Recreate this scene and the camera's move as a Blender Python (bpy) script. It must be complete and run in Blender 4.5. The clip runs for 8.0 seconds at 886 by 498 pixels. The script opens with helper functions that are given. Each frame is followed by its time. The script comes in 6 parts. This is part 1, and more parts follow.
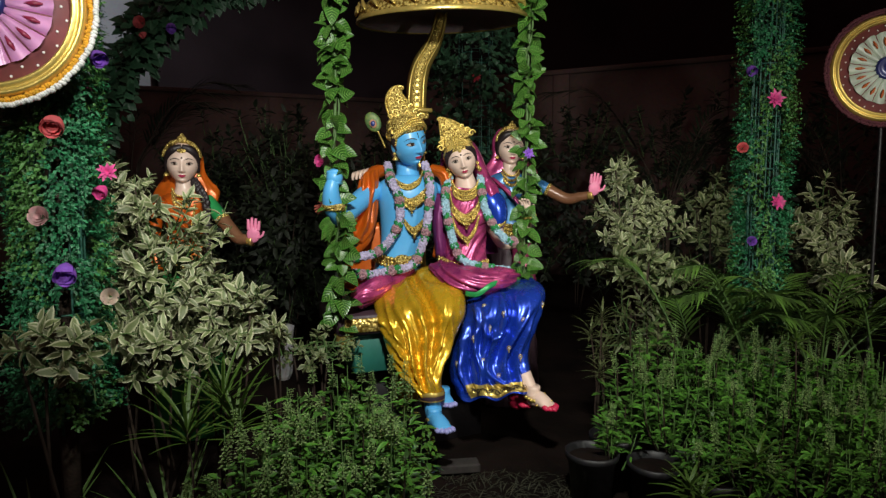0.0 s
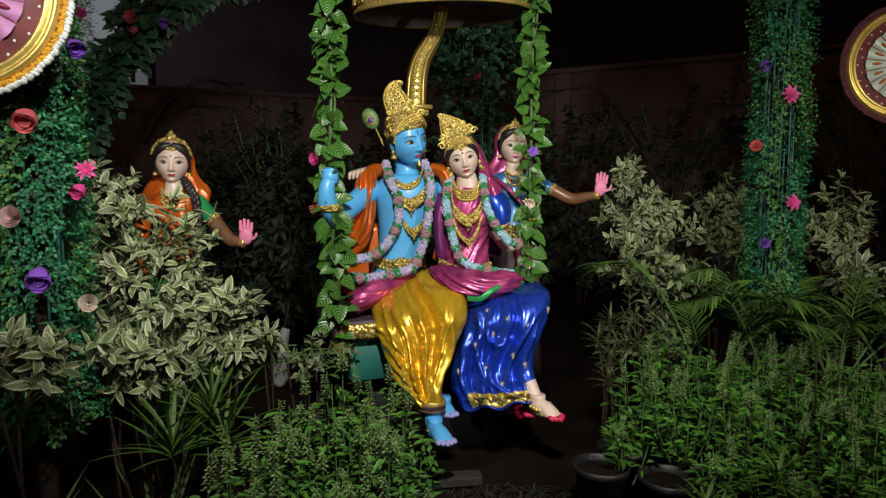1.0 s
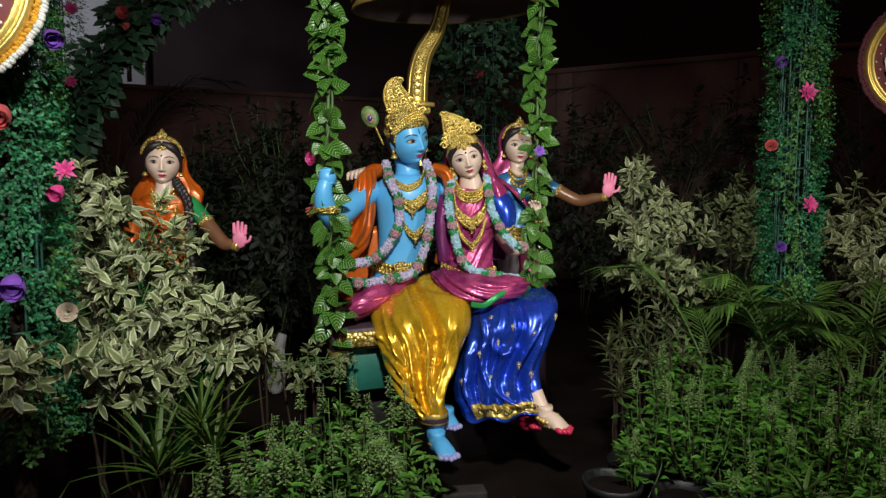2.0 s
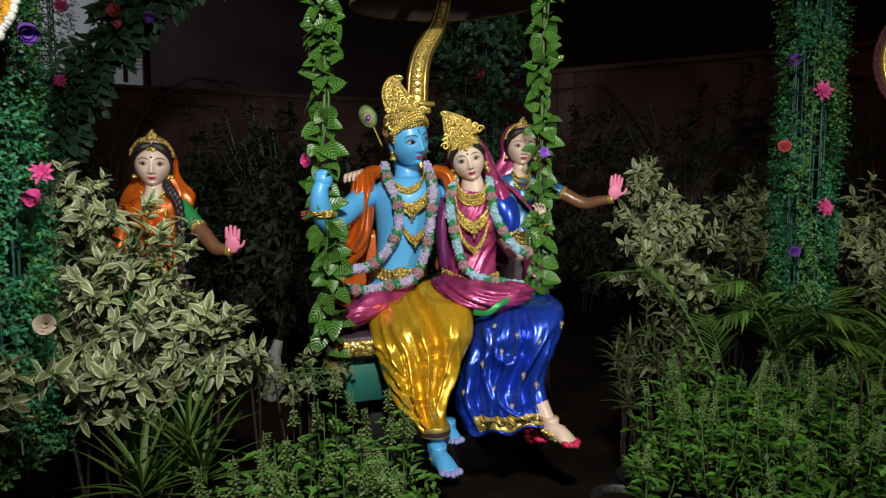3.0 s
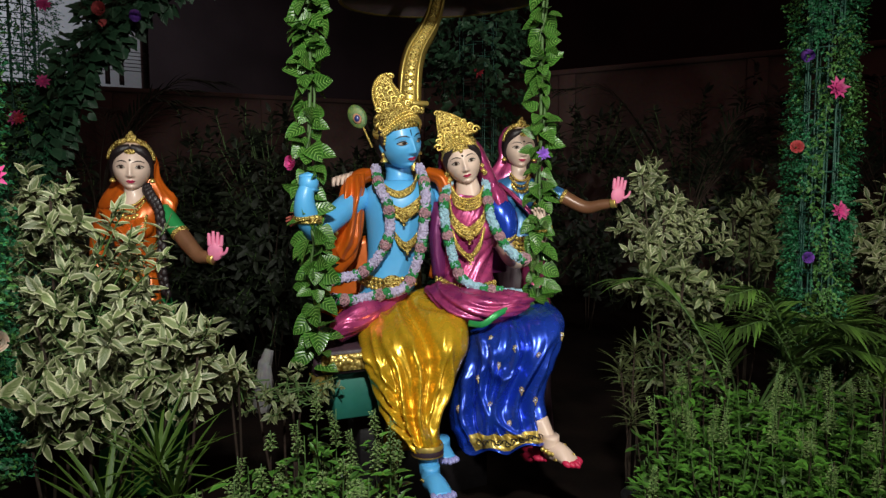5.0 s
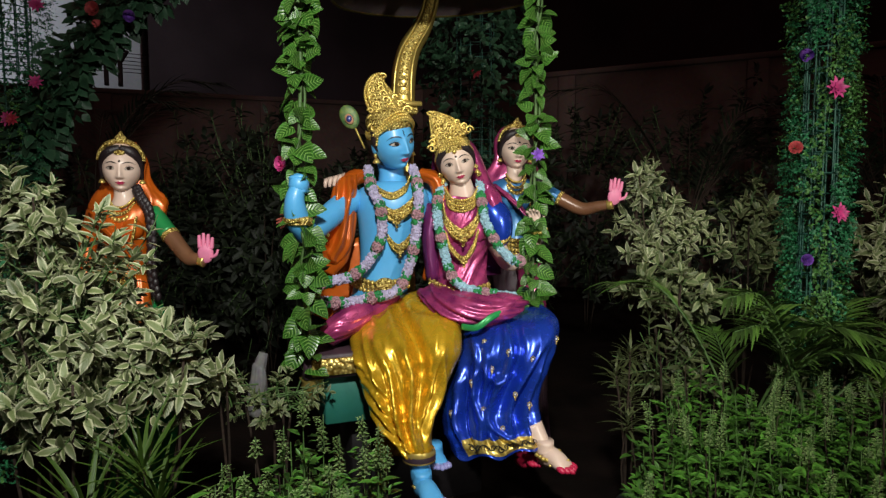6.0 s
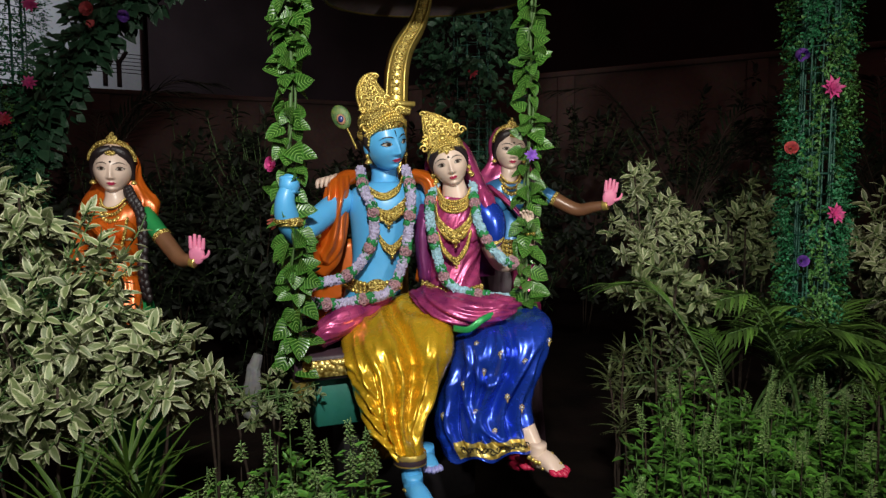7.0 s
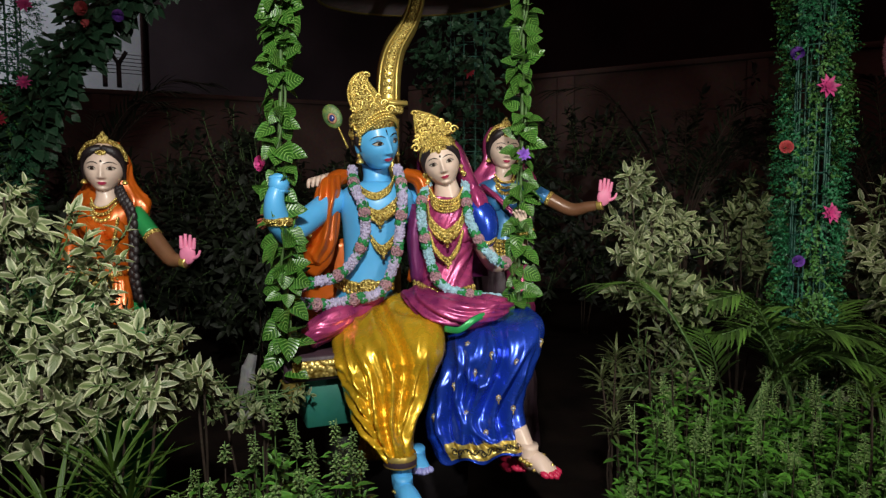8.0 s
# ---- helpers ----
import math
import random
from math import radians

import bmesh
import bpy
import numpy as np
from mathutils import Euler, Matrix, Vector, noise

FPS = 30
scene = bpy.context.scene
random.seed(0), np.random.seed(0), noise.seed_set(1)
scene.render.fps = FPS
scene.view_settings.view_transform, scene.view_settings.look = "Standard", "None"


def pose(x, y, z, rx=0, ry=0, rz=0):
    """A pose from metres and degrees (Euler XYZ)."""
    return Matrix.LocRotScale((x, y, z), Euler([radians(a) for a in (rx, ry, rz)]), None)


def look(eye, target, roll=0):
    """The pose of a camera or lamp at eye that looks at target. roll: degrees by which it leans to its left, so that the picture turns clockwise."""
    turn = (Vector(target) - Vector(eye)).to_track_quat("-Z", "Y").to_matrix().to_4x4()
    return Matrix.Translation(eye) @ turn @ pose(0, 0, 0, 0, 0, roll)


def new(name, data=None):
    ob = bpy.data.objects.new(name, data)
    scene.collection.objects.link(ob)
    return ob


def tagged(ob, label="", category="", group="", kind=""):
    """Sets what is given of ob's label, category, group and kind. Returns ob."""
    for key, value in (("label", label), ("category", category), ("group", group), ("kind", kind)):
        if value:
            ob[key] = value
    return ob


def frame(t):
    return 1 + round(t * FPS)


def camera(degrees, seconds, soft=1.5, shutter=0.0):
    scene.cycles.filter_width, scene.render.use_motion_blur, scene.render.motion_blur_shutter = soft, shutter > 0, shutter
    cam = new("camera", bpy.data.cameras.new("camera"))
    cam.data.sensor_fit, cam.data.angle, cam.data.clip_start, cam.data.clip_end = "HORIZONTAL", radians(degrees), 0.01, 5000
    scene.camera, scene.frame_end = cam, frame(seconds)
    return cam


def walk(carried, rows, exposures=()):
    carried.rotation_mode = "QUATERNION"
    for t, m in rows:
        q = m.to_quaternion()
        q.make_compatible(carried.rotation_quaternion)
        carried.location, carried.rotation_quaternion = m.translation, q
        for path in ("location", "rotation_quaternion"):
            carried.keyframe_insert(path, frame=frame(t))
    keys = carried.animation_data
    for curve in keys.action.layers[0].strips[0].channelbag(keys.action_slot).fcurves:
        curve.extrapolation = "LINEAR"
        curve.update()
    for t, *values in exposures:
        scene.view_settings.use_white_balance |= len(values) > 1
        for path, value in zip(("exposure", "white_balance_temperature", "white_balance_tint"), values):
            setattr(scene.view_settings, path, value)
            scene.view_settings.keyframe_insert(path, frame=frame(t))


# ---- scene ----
# ---- camera and its walk ----
cam = camera(70.5, 8.0, soft=1.4)
METRES, EYE, TILT, LEAN, TURN = 0.62, 1.2, -5.0, 0.0, 0.0
ROWS = [
    (0.0, 0.0, 0.0, 0.0, 0.0, 0.0, -0.0),
    (0.5, -0.0042, 0.0997, 0.0057, -0.03, 0.04, -0.0),
    (1.0, -0.0092, 0.1991, 0.0123, -0.05, 0.06, -0.02),
    (1.5, -0.0195, 0.2966, 0.0208, -0.08, 0.1, -0.05),
    (3.0, -0.04, 0.5589, 0.0605, -0.15, 0.23, 0.0),
    (3.5, -0.0351, 0.6269, 0.0678, -0.13, 0.29, 0.04),
    (4.0, -0.0221, 0.6854, 0.0759, -0.09, 0.35, 0.1),
    (4.5, -0.0067, 0.7354, 0.0834, -0.02, 0.42, 0.11),
    (6.0, 0.0666, 0.833, 0.0896, 0.2, 0.67, 0.1),
    (6.5, 0.0909, 0.848, 0.0917, 0.25, 0.7, 0.09),
    (7.0, 0.1209, 0.8609, 0.0925, 0.32, 0.73, 0.09),
    (7.5, 0.153, 0.875, 0.0919, 0.4, 0.76, 0.11),
    (8.0, 0.1848, 0.8863, 0.0884, 0.52, 0.79, 0.07),
]
walk(cam, [(t, pose(0, 0, EYE, TILT, LEAN, TURN) @ pose(METRES * x, METRES * y, METRES * z, 90 + pitch, roll, yaw)) for t, x, y, z, yaw, pitch, roll in ROWS])

# ---- night sky and the floodlights ----
world = bpy.data.worlds.new("night")
world.use_nodes = True
world.node_tree.nodes["Background"].inputs[0].default_value = (0.78, 0.38, 0.34, 1)
world.node_tree.nodes["Background"].inputs[1].default_value = 0.072
scene.world = world


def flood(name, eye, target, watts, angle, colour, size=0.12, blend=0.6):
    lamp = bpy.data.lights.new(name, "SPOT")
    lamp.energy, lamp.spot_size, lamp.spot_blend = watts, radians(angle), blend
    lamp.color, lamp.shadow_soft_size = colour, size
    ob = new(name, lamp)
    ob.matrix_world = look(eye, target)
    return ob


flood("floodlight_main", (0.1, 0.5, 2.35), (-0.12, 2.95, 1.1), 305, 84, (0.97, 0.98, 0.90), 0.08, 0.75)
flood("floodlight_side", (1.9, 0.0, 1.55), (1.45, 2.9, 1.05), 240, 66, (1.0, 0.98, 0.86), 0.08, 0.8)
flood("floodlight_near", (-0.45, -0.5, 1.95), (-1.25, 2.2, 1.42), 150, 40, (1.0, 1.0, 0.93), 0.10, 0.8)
# Unseen lamp added behind the wall to brighten the pale building.
flood("unseen_lamp_behind_wall", (-9.5, 9.6, 5.6), (-8.6, 13.9, 4.0), 620, 95, (0.9, 0.95, 1.0), 0.2, 0.8)

# ---- materials ----


def material(name, colour, rough=0.6, metal=0.0, vary=0.25, scale=8.0, bump=0.15, bump_scale=60.0, second=None, coat=0.0, wear=0.0):
    """A surface with broad stains, fine grain and a small relief."""
    m = bpy.data.materials.new(name)
    m.use_nodes = True
    n, l = m.node_tree.nodes, m.node_tree.links
    b = n["Principled BSDF"]
    co = n.new("ShaderNodeTexCoord")
    big, fine = n.new("ShaderNodeTexNoise"), n.new("ShaderNodeTexNoise")
    big.inputs["Scale"].default_value, big.inputs["Detail"].default_value = scale, 5
    fine.inputs["Scale"].default_value, fine.inputs["Detail"].default_value = bump_scale, 6
    l.new(co.outputs["Object"], big.inputs["Vector"])
    l.new(co.outputs["Object"], fine.inputs["Vector"])
    ramp = n.new("ShaderNodeValToRGB")
    dark = second or tuple(c * (1 - vary) for c in colour)
    ramp.color_ramp.elements[0].position, ramp.color_ramp.elements[1].position = 0.35, 0.62
    ramp.color_ramp.elements[0].color = (*dark, 1)
    ramp.color_ramp.elements[1].color = (*colour, 1)
    l.new(big.outputs["Fac"], ramp.inputs["Fac"])
    mix = n.new("ShaderNodeMix")
    mix.data_type, mix.blend_type = "RGBA", "MULTIPLY"
    mix.inputs["Factor"].default_value = min(1.0, vary)
    l.new(ramp.outputs["Color"], mix.inputs["A"])
    l.new(fine.outputs["Color"], mix.inputs["B"])
    l.new(mix.outputs["Result"], b.inputs["Base Color"])
    rr = n.new("ShaderNodeMapRange")
    rr.inputs["To Min"].default_value, rr.inputs["To Max"].default_value = max(0.05, rough - 0.12), min(1, rough + 0.12)
    l.new(fine.outputs["Fac"], rr.inputs["Value"])
    l.new(rr.outputs["Result"], b.inputs["Roughness"])
    b.inputs["Metallic"].default_value = metal
    b.inputs["Coat Weight"].default_value = coat
    b.inputs["Coat Roughness"].default_value = 0.2
    bu = n.new("ShaderNodeBump")
    bu.inputs["Strength"].default_value, bu.inputs["Distance"].default_value = bump, 0.004
    l.new(fine.outputs["Fac"], bu.inputs["Height"])
    l.new(bu.outputs["Normal"], b.inputs["Normal"])
    return m


def filigree(name, colour, dark, scale=110.0, metal=0.9, rough=0.3, depth=0.006):
    """Gold-painted cast ornament: small rounded bosses, grooves dark from antiquing and painted-in relief shade."""
    m = material(name, colour, rough, metal, 0.2, 12, 0.1, 90)
    n, l = m.node_tree.nodes, m.node_tree.links
    b = n["Principled BSDF"]
    co = n.new("ShaderNodeTexCoord")
    vo = n.new("ShaderNodeTexVoronoi")
    vo.feature = "SMOOTH_F1"
    vo.inputs["Scale"].default_value = scale
    l.new(co.outputs["Object"], vo.inputs["Vector"])
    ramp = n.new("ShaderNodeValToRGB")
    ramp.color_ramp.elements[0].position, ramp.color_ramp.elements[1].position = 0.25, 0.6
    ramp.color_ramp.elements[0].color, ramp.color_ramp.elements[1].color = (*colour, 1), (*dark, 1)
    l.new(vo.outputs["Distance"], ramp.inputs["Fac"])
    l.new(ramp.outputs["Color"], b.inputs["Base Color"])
    bu = n.new("ShaderNodeBump")
    bu.invert = True
    bu.inputs["Strength"].default_value, bu.inputs["Distance"].default_value = 0.9, depth
    l.new(vo.outputs["Distance"], bu.inputs["Height"])
    l.new(bu.outputs["Normal"], b.inputs["Normal"])
    return m


def leafy(name, centre, edge, border=0.3, rough=0.45, stripes=0.0, vary=0.35, stripe=None):
    """A leaf: colour across its width and along its veins, a little different from leaf to leaf."""
    m = bpy.data.materials.new(name)
    m.use_nodes = True
    n, l = m.node_tree.nodes, m.node_tree.links
    b = n["Principled BSDF"]
    b.inputs["Roughness"].default_value = rough
    uv = n.new("ShaderNodeUVMap")
    sep = n.new("ShaderNodeSeparateXYZ")
    l.new(uv.outputs["UV"], sep.inputs["Vector"])

    def calc(op, a, c):
        k = n.new("ShaderNodeMath")
        k.operation = op
        for i, q in enumerate((a, c)):
            if isinstance(q, (int, float)):
                k.inputs[i].default_value = q
            else:
                l.new(q, k.inputs[i])
        return k.outputs[0]
    off = calc("MULTIPLY", calc("ABSOLUTE", calc("SUBTRACT", sep.outputs["X"], 0.5), 0), 2)
    geo = n.new("ShaderNodeNewGeometry")
    co = n.new("ShaderNodeTexCoord")
    no = n.new("ShaderNodeTexNoise")
    no.inputs["Scale"].default_value, no.inputs["Detail"].default_value = 45, 4
    l.new(co.outputs["Object"], no.inputs["Vector"])
    off2 = calc("ADD", off, calc("MULTIPLY", calc("SUBTRACT", no.outputs["Fac"], 0.5), 0.9))
    mr = n.new("ShaderNodeMapRange")
    mr.inputs["From Min"].default_value, mr.inputs["From Max"].default_value = 1 - border - 0.22, 1 - border + 0.22
    l.new(off2, mr.inputs["Value"])
    mix = n.new("ShaderNodeMix")
    mix.data_type = "RGBA"
    mix.inputs["A"].default_value, mix.inputs["B"].default_value = (*centre, 1), (*edge, 1)
    l.new(mr.outputs["Result"], mix.inputs["Factor"])
    out = mix.outputs["Result"]
    if stripes:
        wave = calc("SINE", calc("MULTIPLY", calc("SUBTRACT", sep.outputs["Y"], calc("MULTIPLY", off, 0.3)), stripes), 0)
        mr2 = n.new("ShaderNodeMapRange")
        mr2.inputs["From Min"].default_value, mr2.inputs["From Max"].default_value = 0.55, 0.95
        l.new(wave, mr2.inputs["Value"])
        mx = n.new("ShaderNodeMix")
        mx.data_type = "RGBA"
        mx.inputs["B"].default_value = (*(stripe or edge), 1)
        l.new(out, mx.inputs["A"])
        l.new(calc("MULTIPLY", mr2.outputs["Result"], calc("SUBTRACT", 1.0, calc("MULTIPLY", off, 0.75))), mx.inputs["Factor"])
        out = mx.outputs["Result"]
    hs = n.new("ShaderNodeHueSaturation")
    v = n.new("ShaderNodeMapRange")
    v.inputs["To Min"].default_value, v.inputs["To Max"].default_value = 1 - vary, 1 + vary
    l.new(geo.outputs["Random Per Island"], v.inputs["Value"])
    l.new(v.outputs["Result"], hs.inputs["Value"])
    h = n.new("ShaderNodeMapRange")
    h.inputs["To Min"].default_value, h.inputs["To Max"].default_value = 0.485, 0.515
    l.new(no.outputs["Fac"], h.inputs["Value"])
    l.new(h.outputs["Result"], hs.inputs["Hue"])
    l.new(out, hs.inputs["Color"])
    l.new(hs.outputs["Color"], b.inputs["Base Color"])
    bu = n.new("ShaderNodeBump")
    bu.inputs["Strength"].default_value, bu.inputs["Distance"].default_value = 0.25, 0.003
    vein = calc("SINE", calc("MULTIPLY", calc("SUBTRACT", sep.outputs["Y"], calc("MULTIPLY", off, 0.3)), 40), 0)
    l.new(vein, bu.inputs["Height"])
    l.new(bu.outputs["Normal"], b.inputs["Normal"])
    return m


M_SOIL = material("dark_soil", (0.016, 0.010, 0.008), 0.95, 0, 0.6, 3, 0.9, 40)
M_WALL = material("boundary_plaster", (0.20, 0.135, 0.125), 0.9, 0, 0.5, 0.7, 0.3, 20)
M_PALE = material("pale_building_plaster", (0.6, 0.62, 0.66), 0.85, 0, 0.3, 0.6, 0.2, 20)
M_DARK = material("building_and_night_sky_dark", (0.045, 0.03, 0.034), 0.8, 0, 0.4, 0.5, 0.2, 20)
M_STEEL = material("grey_fence_steel", (0.10, 0.10, 0.11), 0.5, 0.6)
M_GOLD = material("gold_paint", (0.84, 0.62, 0.17), 0.34, 0.7, 0.25, 14, 0.12, 90)
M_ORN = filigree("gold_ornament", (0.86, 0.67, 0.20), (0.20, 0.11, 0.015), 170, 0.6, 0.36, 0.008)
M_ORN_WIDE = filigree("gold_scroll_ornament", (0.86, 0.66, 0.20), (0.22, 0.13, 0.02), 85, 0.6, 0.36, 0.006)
M_HEM = filigree("gold_hem_border", (0.80, 0.62, 0.18), (0.40, 0.27, 0.05), 60, 0.6, 0.34, 0.002)
M_PLUM = material("plum_painted_wood", (0.06, 0.03, 0.045), 0.55, 0, 0.4, 10, 0.2, 60)
M_TEAL = material("teal_painted_box", (0.02, 0.17, 0.13), 0.6, 0, 0.2, 5, 0.1, 50)
M_LINER = material("canopy_lining", (0.34, 0.25, 0.27), 0.8, 0, 0.4, 6, 0.3, 40)
M_BLUESKIN = material("blue_statue_paint", (0.10, 0.43, 0.82), 0.42, 0, 0.1, 6, 0.05, 50, coat=0.15)
M_FAIR = material("fair_statue_paint", (0.70, 0.52, 0.43), 0.42, 0, 0.08, 8, 0.05, 50, coat=0.2)
M_TAN = material("brown_statue_paint", (0.22, 0.10, 0.05), 0.38, 0.1, 0.2, 8, 0.05, 50, coat=0.2)
M_PINKHAND = material("pink_palm_paint", (0.85, 0.25, 0.42), 0.5, 0, 0.12, 20, 0.05, 50)
M_HAIR = material("dark_hair_paint", (0.022, 0.014, 0.016), 0.45, 0, 0.3, 30, 0.5, 160)
M_YELLOW = material("yellow_gold_cloth_paint", (0.80, 0.48, 0.025), 0.27, 0.55, 0.2, 6, 0.08, 40, coat=0.25)
M_ROYAL = material("royal_blue_cloth_paint", (0.022, 0.085, 0.70), 0.25, 0.62, 0.25, 6, 0.08, 40, coat=0.4)
M_ORANGE = material("orange_cloth_paint", (0.72, 0.14, 0.01), 0.34, 0.3, 0.25, 6, 0.08, 40, coat=0.2)
M_PINK = material("pink_satin_paint", (0.55, 0.07, 0.22), 0.30, 0.4, 0.3, 14, 0.1, 50, (0.25, 0.025, 0.13), coat=0.2)
M_PURPLE = material("purple_cloth_paint", (0.22, 0.03, 0.16), 0.33, 0.35, 0.25, 9, 0.1, 50, coat=0.2)
M_GREENCLOTH = material("green_trim_paint", (0.03, 0.36, 0.10), 0.35, 0.2)
M_WHITE = material("white_paint", (0.8, 0.78, 0.76), 0.5, 0, 0.12)
M_BLACK = material("black_line_paint", (0.01, 0.008, 0.01), 0.5)
M_LIP = material("rose_lip_paint", (0.58, 0.04, 0.12), 0.4)
# Eye white with the shade of the lids mixed into its tone.
M_EYE = material("shaded_eye_white", (0.50, 0.43, 0.37), 0.5, 0, 0.1)
M_IRIS = material("dark_brown_iris_paint", (0.035, 0.018, 0.012), 0.35)
M_CREASE = material("rosy_lid_line_paint", (0.36, 0.17, 0.14), 0.5)
M_LIPDARK = material("wine_lip_line_paint", (0.22, 0.012, 0.04), 0.45)
M_BODICE = material("blue_bodice_paint", (0.05, 0.22, 0.50), 0.35, 0.2, 0.25, 9, 0.1, 50, coat=0.2)
M_RED = material("red_dye_paint", (0.6, 0.02, 0.08), 0.45)
M_LILAC = material("lilac_garland", (0.62, 0.55, 0.80), 0.7, 0, 0.35, 60, 1.0, 190)
M_SKY = material("pale_blue_garland", (0.42, 0.68, 0.82), 0.7, 0, 0.35, 60, 1.0, 190)
M_LEAFRING = material("green_garland_ring", (0.015, 0.28, 0.07), 0.6, 0, 0.4, 60, 1.0, 190)
M_ROSE = material("dusty_pink_rose", (0.66, 0.36, 0.42), 0.6, 0, 0.5, 90, 1.0, 140)
# Black plastic, taken darker still to hold the shade among the plants.
M_POT = material("black_plastic_pot", (0.016, 0.016, 0.018), 0.5, 0, 0.5, 12, 0.2, 60)
M_STEM = material("woody_stem", (0.05, 0.036, 0.028), 0.85, 0, 0.4, 20, 0.5, 90)
M_GSTEM = material("green_stem", (0.08, 0.16, 0.04), 0.6, 0, 0.3, 20, 0.2, 90)
M_WIRE = material("green_wire_mesh", (0.02, 0.10, 0.07), 0.5, 0.1)
# Brick colour taken down to hold the shade under the swing.
M_BRICK = material("shade_toned_brick", (0.04, 0.033, 0.03), 0.9, 0, 0.4, 20, 0.6, 60)
M_BAG = material("white_sack", (0.42, 0.41, 0.41), 0.8, 0, 0.4, 10, 0.4, 30)

for dull in (M_SOIL, M_WALL, M_DARK, M_PALE, M_STEM):
    dull.node_tree.nodes["Principled BSDF"].inputs["Specular IOR Level"].default_value = 0.08

L_VARI = leafy("variegated_leaf", (0.115, 0.145, 0.056), (0.40, 0.40, 0.25), 0.30, 0.45, vary=0.4)
# Olive, dimmer copy of the variegated leaf with half shade in its colour.
L_VARI_DIM = leafy("variegated_leaf_dimmed_olive", (0.085, 0.115, 0.04), (0.22, 0.235, 0.12), 0.35, 0.5, vary=0.4)
L_BASIL = leafy("basil_leaf", (0.034, 0.11, 0.012), (0.066, 0.155, 0.02), 0.3, 0.45, vary=0.75)
L_SPIKE = leafy("basil_flower_spike", (0.10, 0.19, 0.045), (0.22, 0.29, 0.12), 0.4, 0.6, vary=0.4)
L_PALM = leafy("palm_leaf", (0.042, 0.095, 0.012), (0.068, 0.13, 0.022), 0.25, 0.55, vary=0.6)
L_STRAP = leafy("strap_leaf", (0.036, 0.078, 0.008), (0.062, 0.112, 0.015), 0.25, 0.5, vary=0.6)
# Olive leaf, dimmed so that the colour itself holds the shade.
L_OLIVE = leafy("narrow_olive_leaf_dimmed", (0.045, 0.06, 0.018), (0.08, 0.09, 0.035), 0.25, 0.55, vary=0.5)
L_POTHOS = leafy("striped_vine_leaf", (0.020, 0.075, 0.008), (0.05, 0.16, 0.02), 0.2, 0.32, 40, 0.45, (0.20, 0.36, 0.085))
L_PILLAR = leafy("boxwood_leaf", (0.014, 0.115, 0.045), (0.035, 0.19, 0.075), 0.3, 0.45, vary=0.55)
L_PILLAR_WARM = leafy("boxwood_leaf_yellowish", (0.05, 0.15, 0.03), (0.08, 0.20, 0.05), 0.3, 0.45, vary=0.5)
L_IVY = leafy("ivy_leaf", (0.025, 0.075, 0.038), (0.04, 0.10, 0.05), 0.3, 0.45, vary=0.4)
# Near-black leaves: the dark beyond the floodlights is put into their colour.
L_BACK = leafy("night_darkened_leaf", (0.008, 0.013, 0.005), (0.012, 0.018, 0.008), 0.3, 0.6, vary=0.4)
# Blades far darker than dry grass: the swing's shade is in their colour.
L_GRASS = leafy("dry_grass_darkened", (0.022, 0.024, 0.012), (0.035, 0.034, 0.018), 0.3, 0.8, vary=0.4)

# ---- builders ----


class Shape:
    """Gathers vertices, faces, their material slots and leaf coordinates, and makes one mesh of them."""

    def __init__(self):
        self.v, self.f, self.m, self.uv, self.mats, self.queue = [], [], [], [], [], []

    def slot(self, mat):
        if mat not in self.mats:
            self.mats.append(mat)
        return self.mats.index(mat)

    def add(self, verts, faces, mat, uvs=None):
        base, s = len(self.v), self.slot(mat)
        self.v.extend(tuple(p) for p in verts)
        self.uv.extend(uvs if uvs is not None else [(0.5, 0.5)] * len(verts))
        for f in faces:
            self.f.append(tuple(base + i for i in f))
            self.m.append(s)

    def build(self, name, origin=(0, 0, 0), parent=None, flat=False):
        grow(self)
        me = bpy.data.meshes.new(name)
        o = np.array(origin)
        me.from_pydata((np.array(self.v) - o).tolist(), [], self.f)
        for m in self.mats:
            me.materials.append(m)
        me.polygons.foreach_set("material_index", self.m)
        me.polygons.foreach_set("use_smooth", [not flat] * len(self.f))
        layer = me.uv_layers.new(name="UVMap")
        loops = np.zeros(len(me.loops), dtype=np.int32)
        me.loops.foreach_get("vertex_index", loops)
        layer.data.foreach_set("uv", np.array(self.uv)[loops].ravel())
        me.update()
        ob = new(name, me)
        ob.location = origin
        if parent:
            ob.parent = parent
            ob.location = o - np.array(parent.location)
        return ob


def spline(points, per=8):
    """Points along a smooth curve through the given ones (any number of columns)."""
    p = np.array(points, dtype=float)
    if len(p) < 3:
        t = np.linspace(0, 1, per + 1)[:, None]
        return p[0] * (1 - t) + p[-1] * t
    q = np.vstack([2 * p[0] - p[1], p, 2 * p[-1] - p[-2]])
    out = []
    for i in range(len(p) - 1):
        a, b, c, d = q[i:i + 4]
        for k in range(per):
            t = k / per
            out.append(0.5 * (2 * b + (c - a) * t + (2 * a - 5 * b + 4 * c - d) * t * t + (3 * b - a - 3 * c + d) * t ** 3))
    out.append(p[-1])
    return np.array(out)


def unit(a):
    return a / max(1e-9, np.linalg.norm(a))


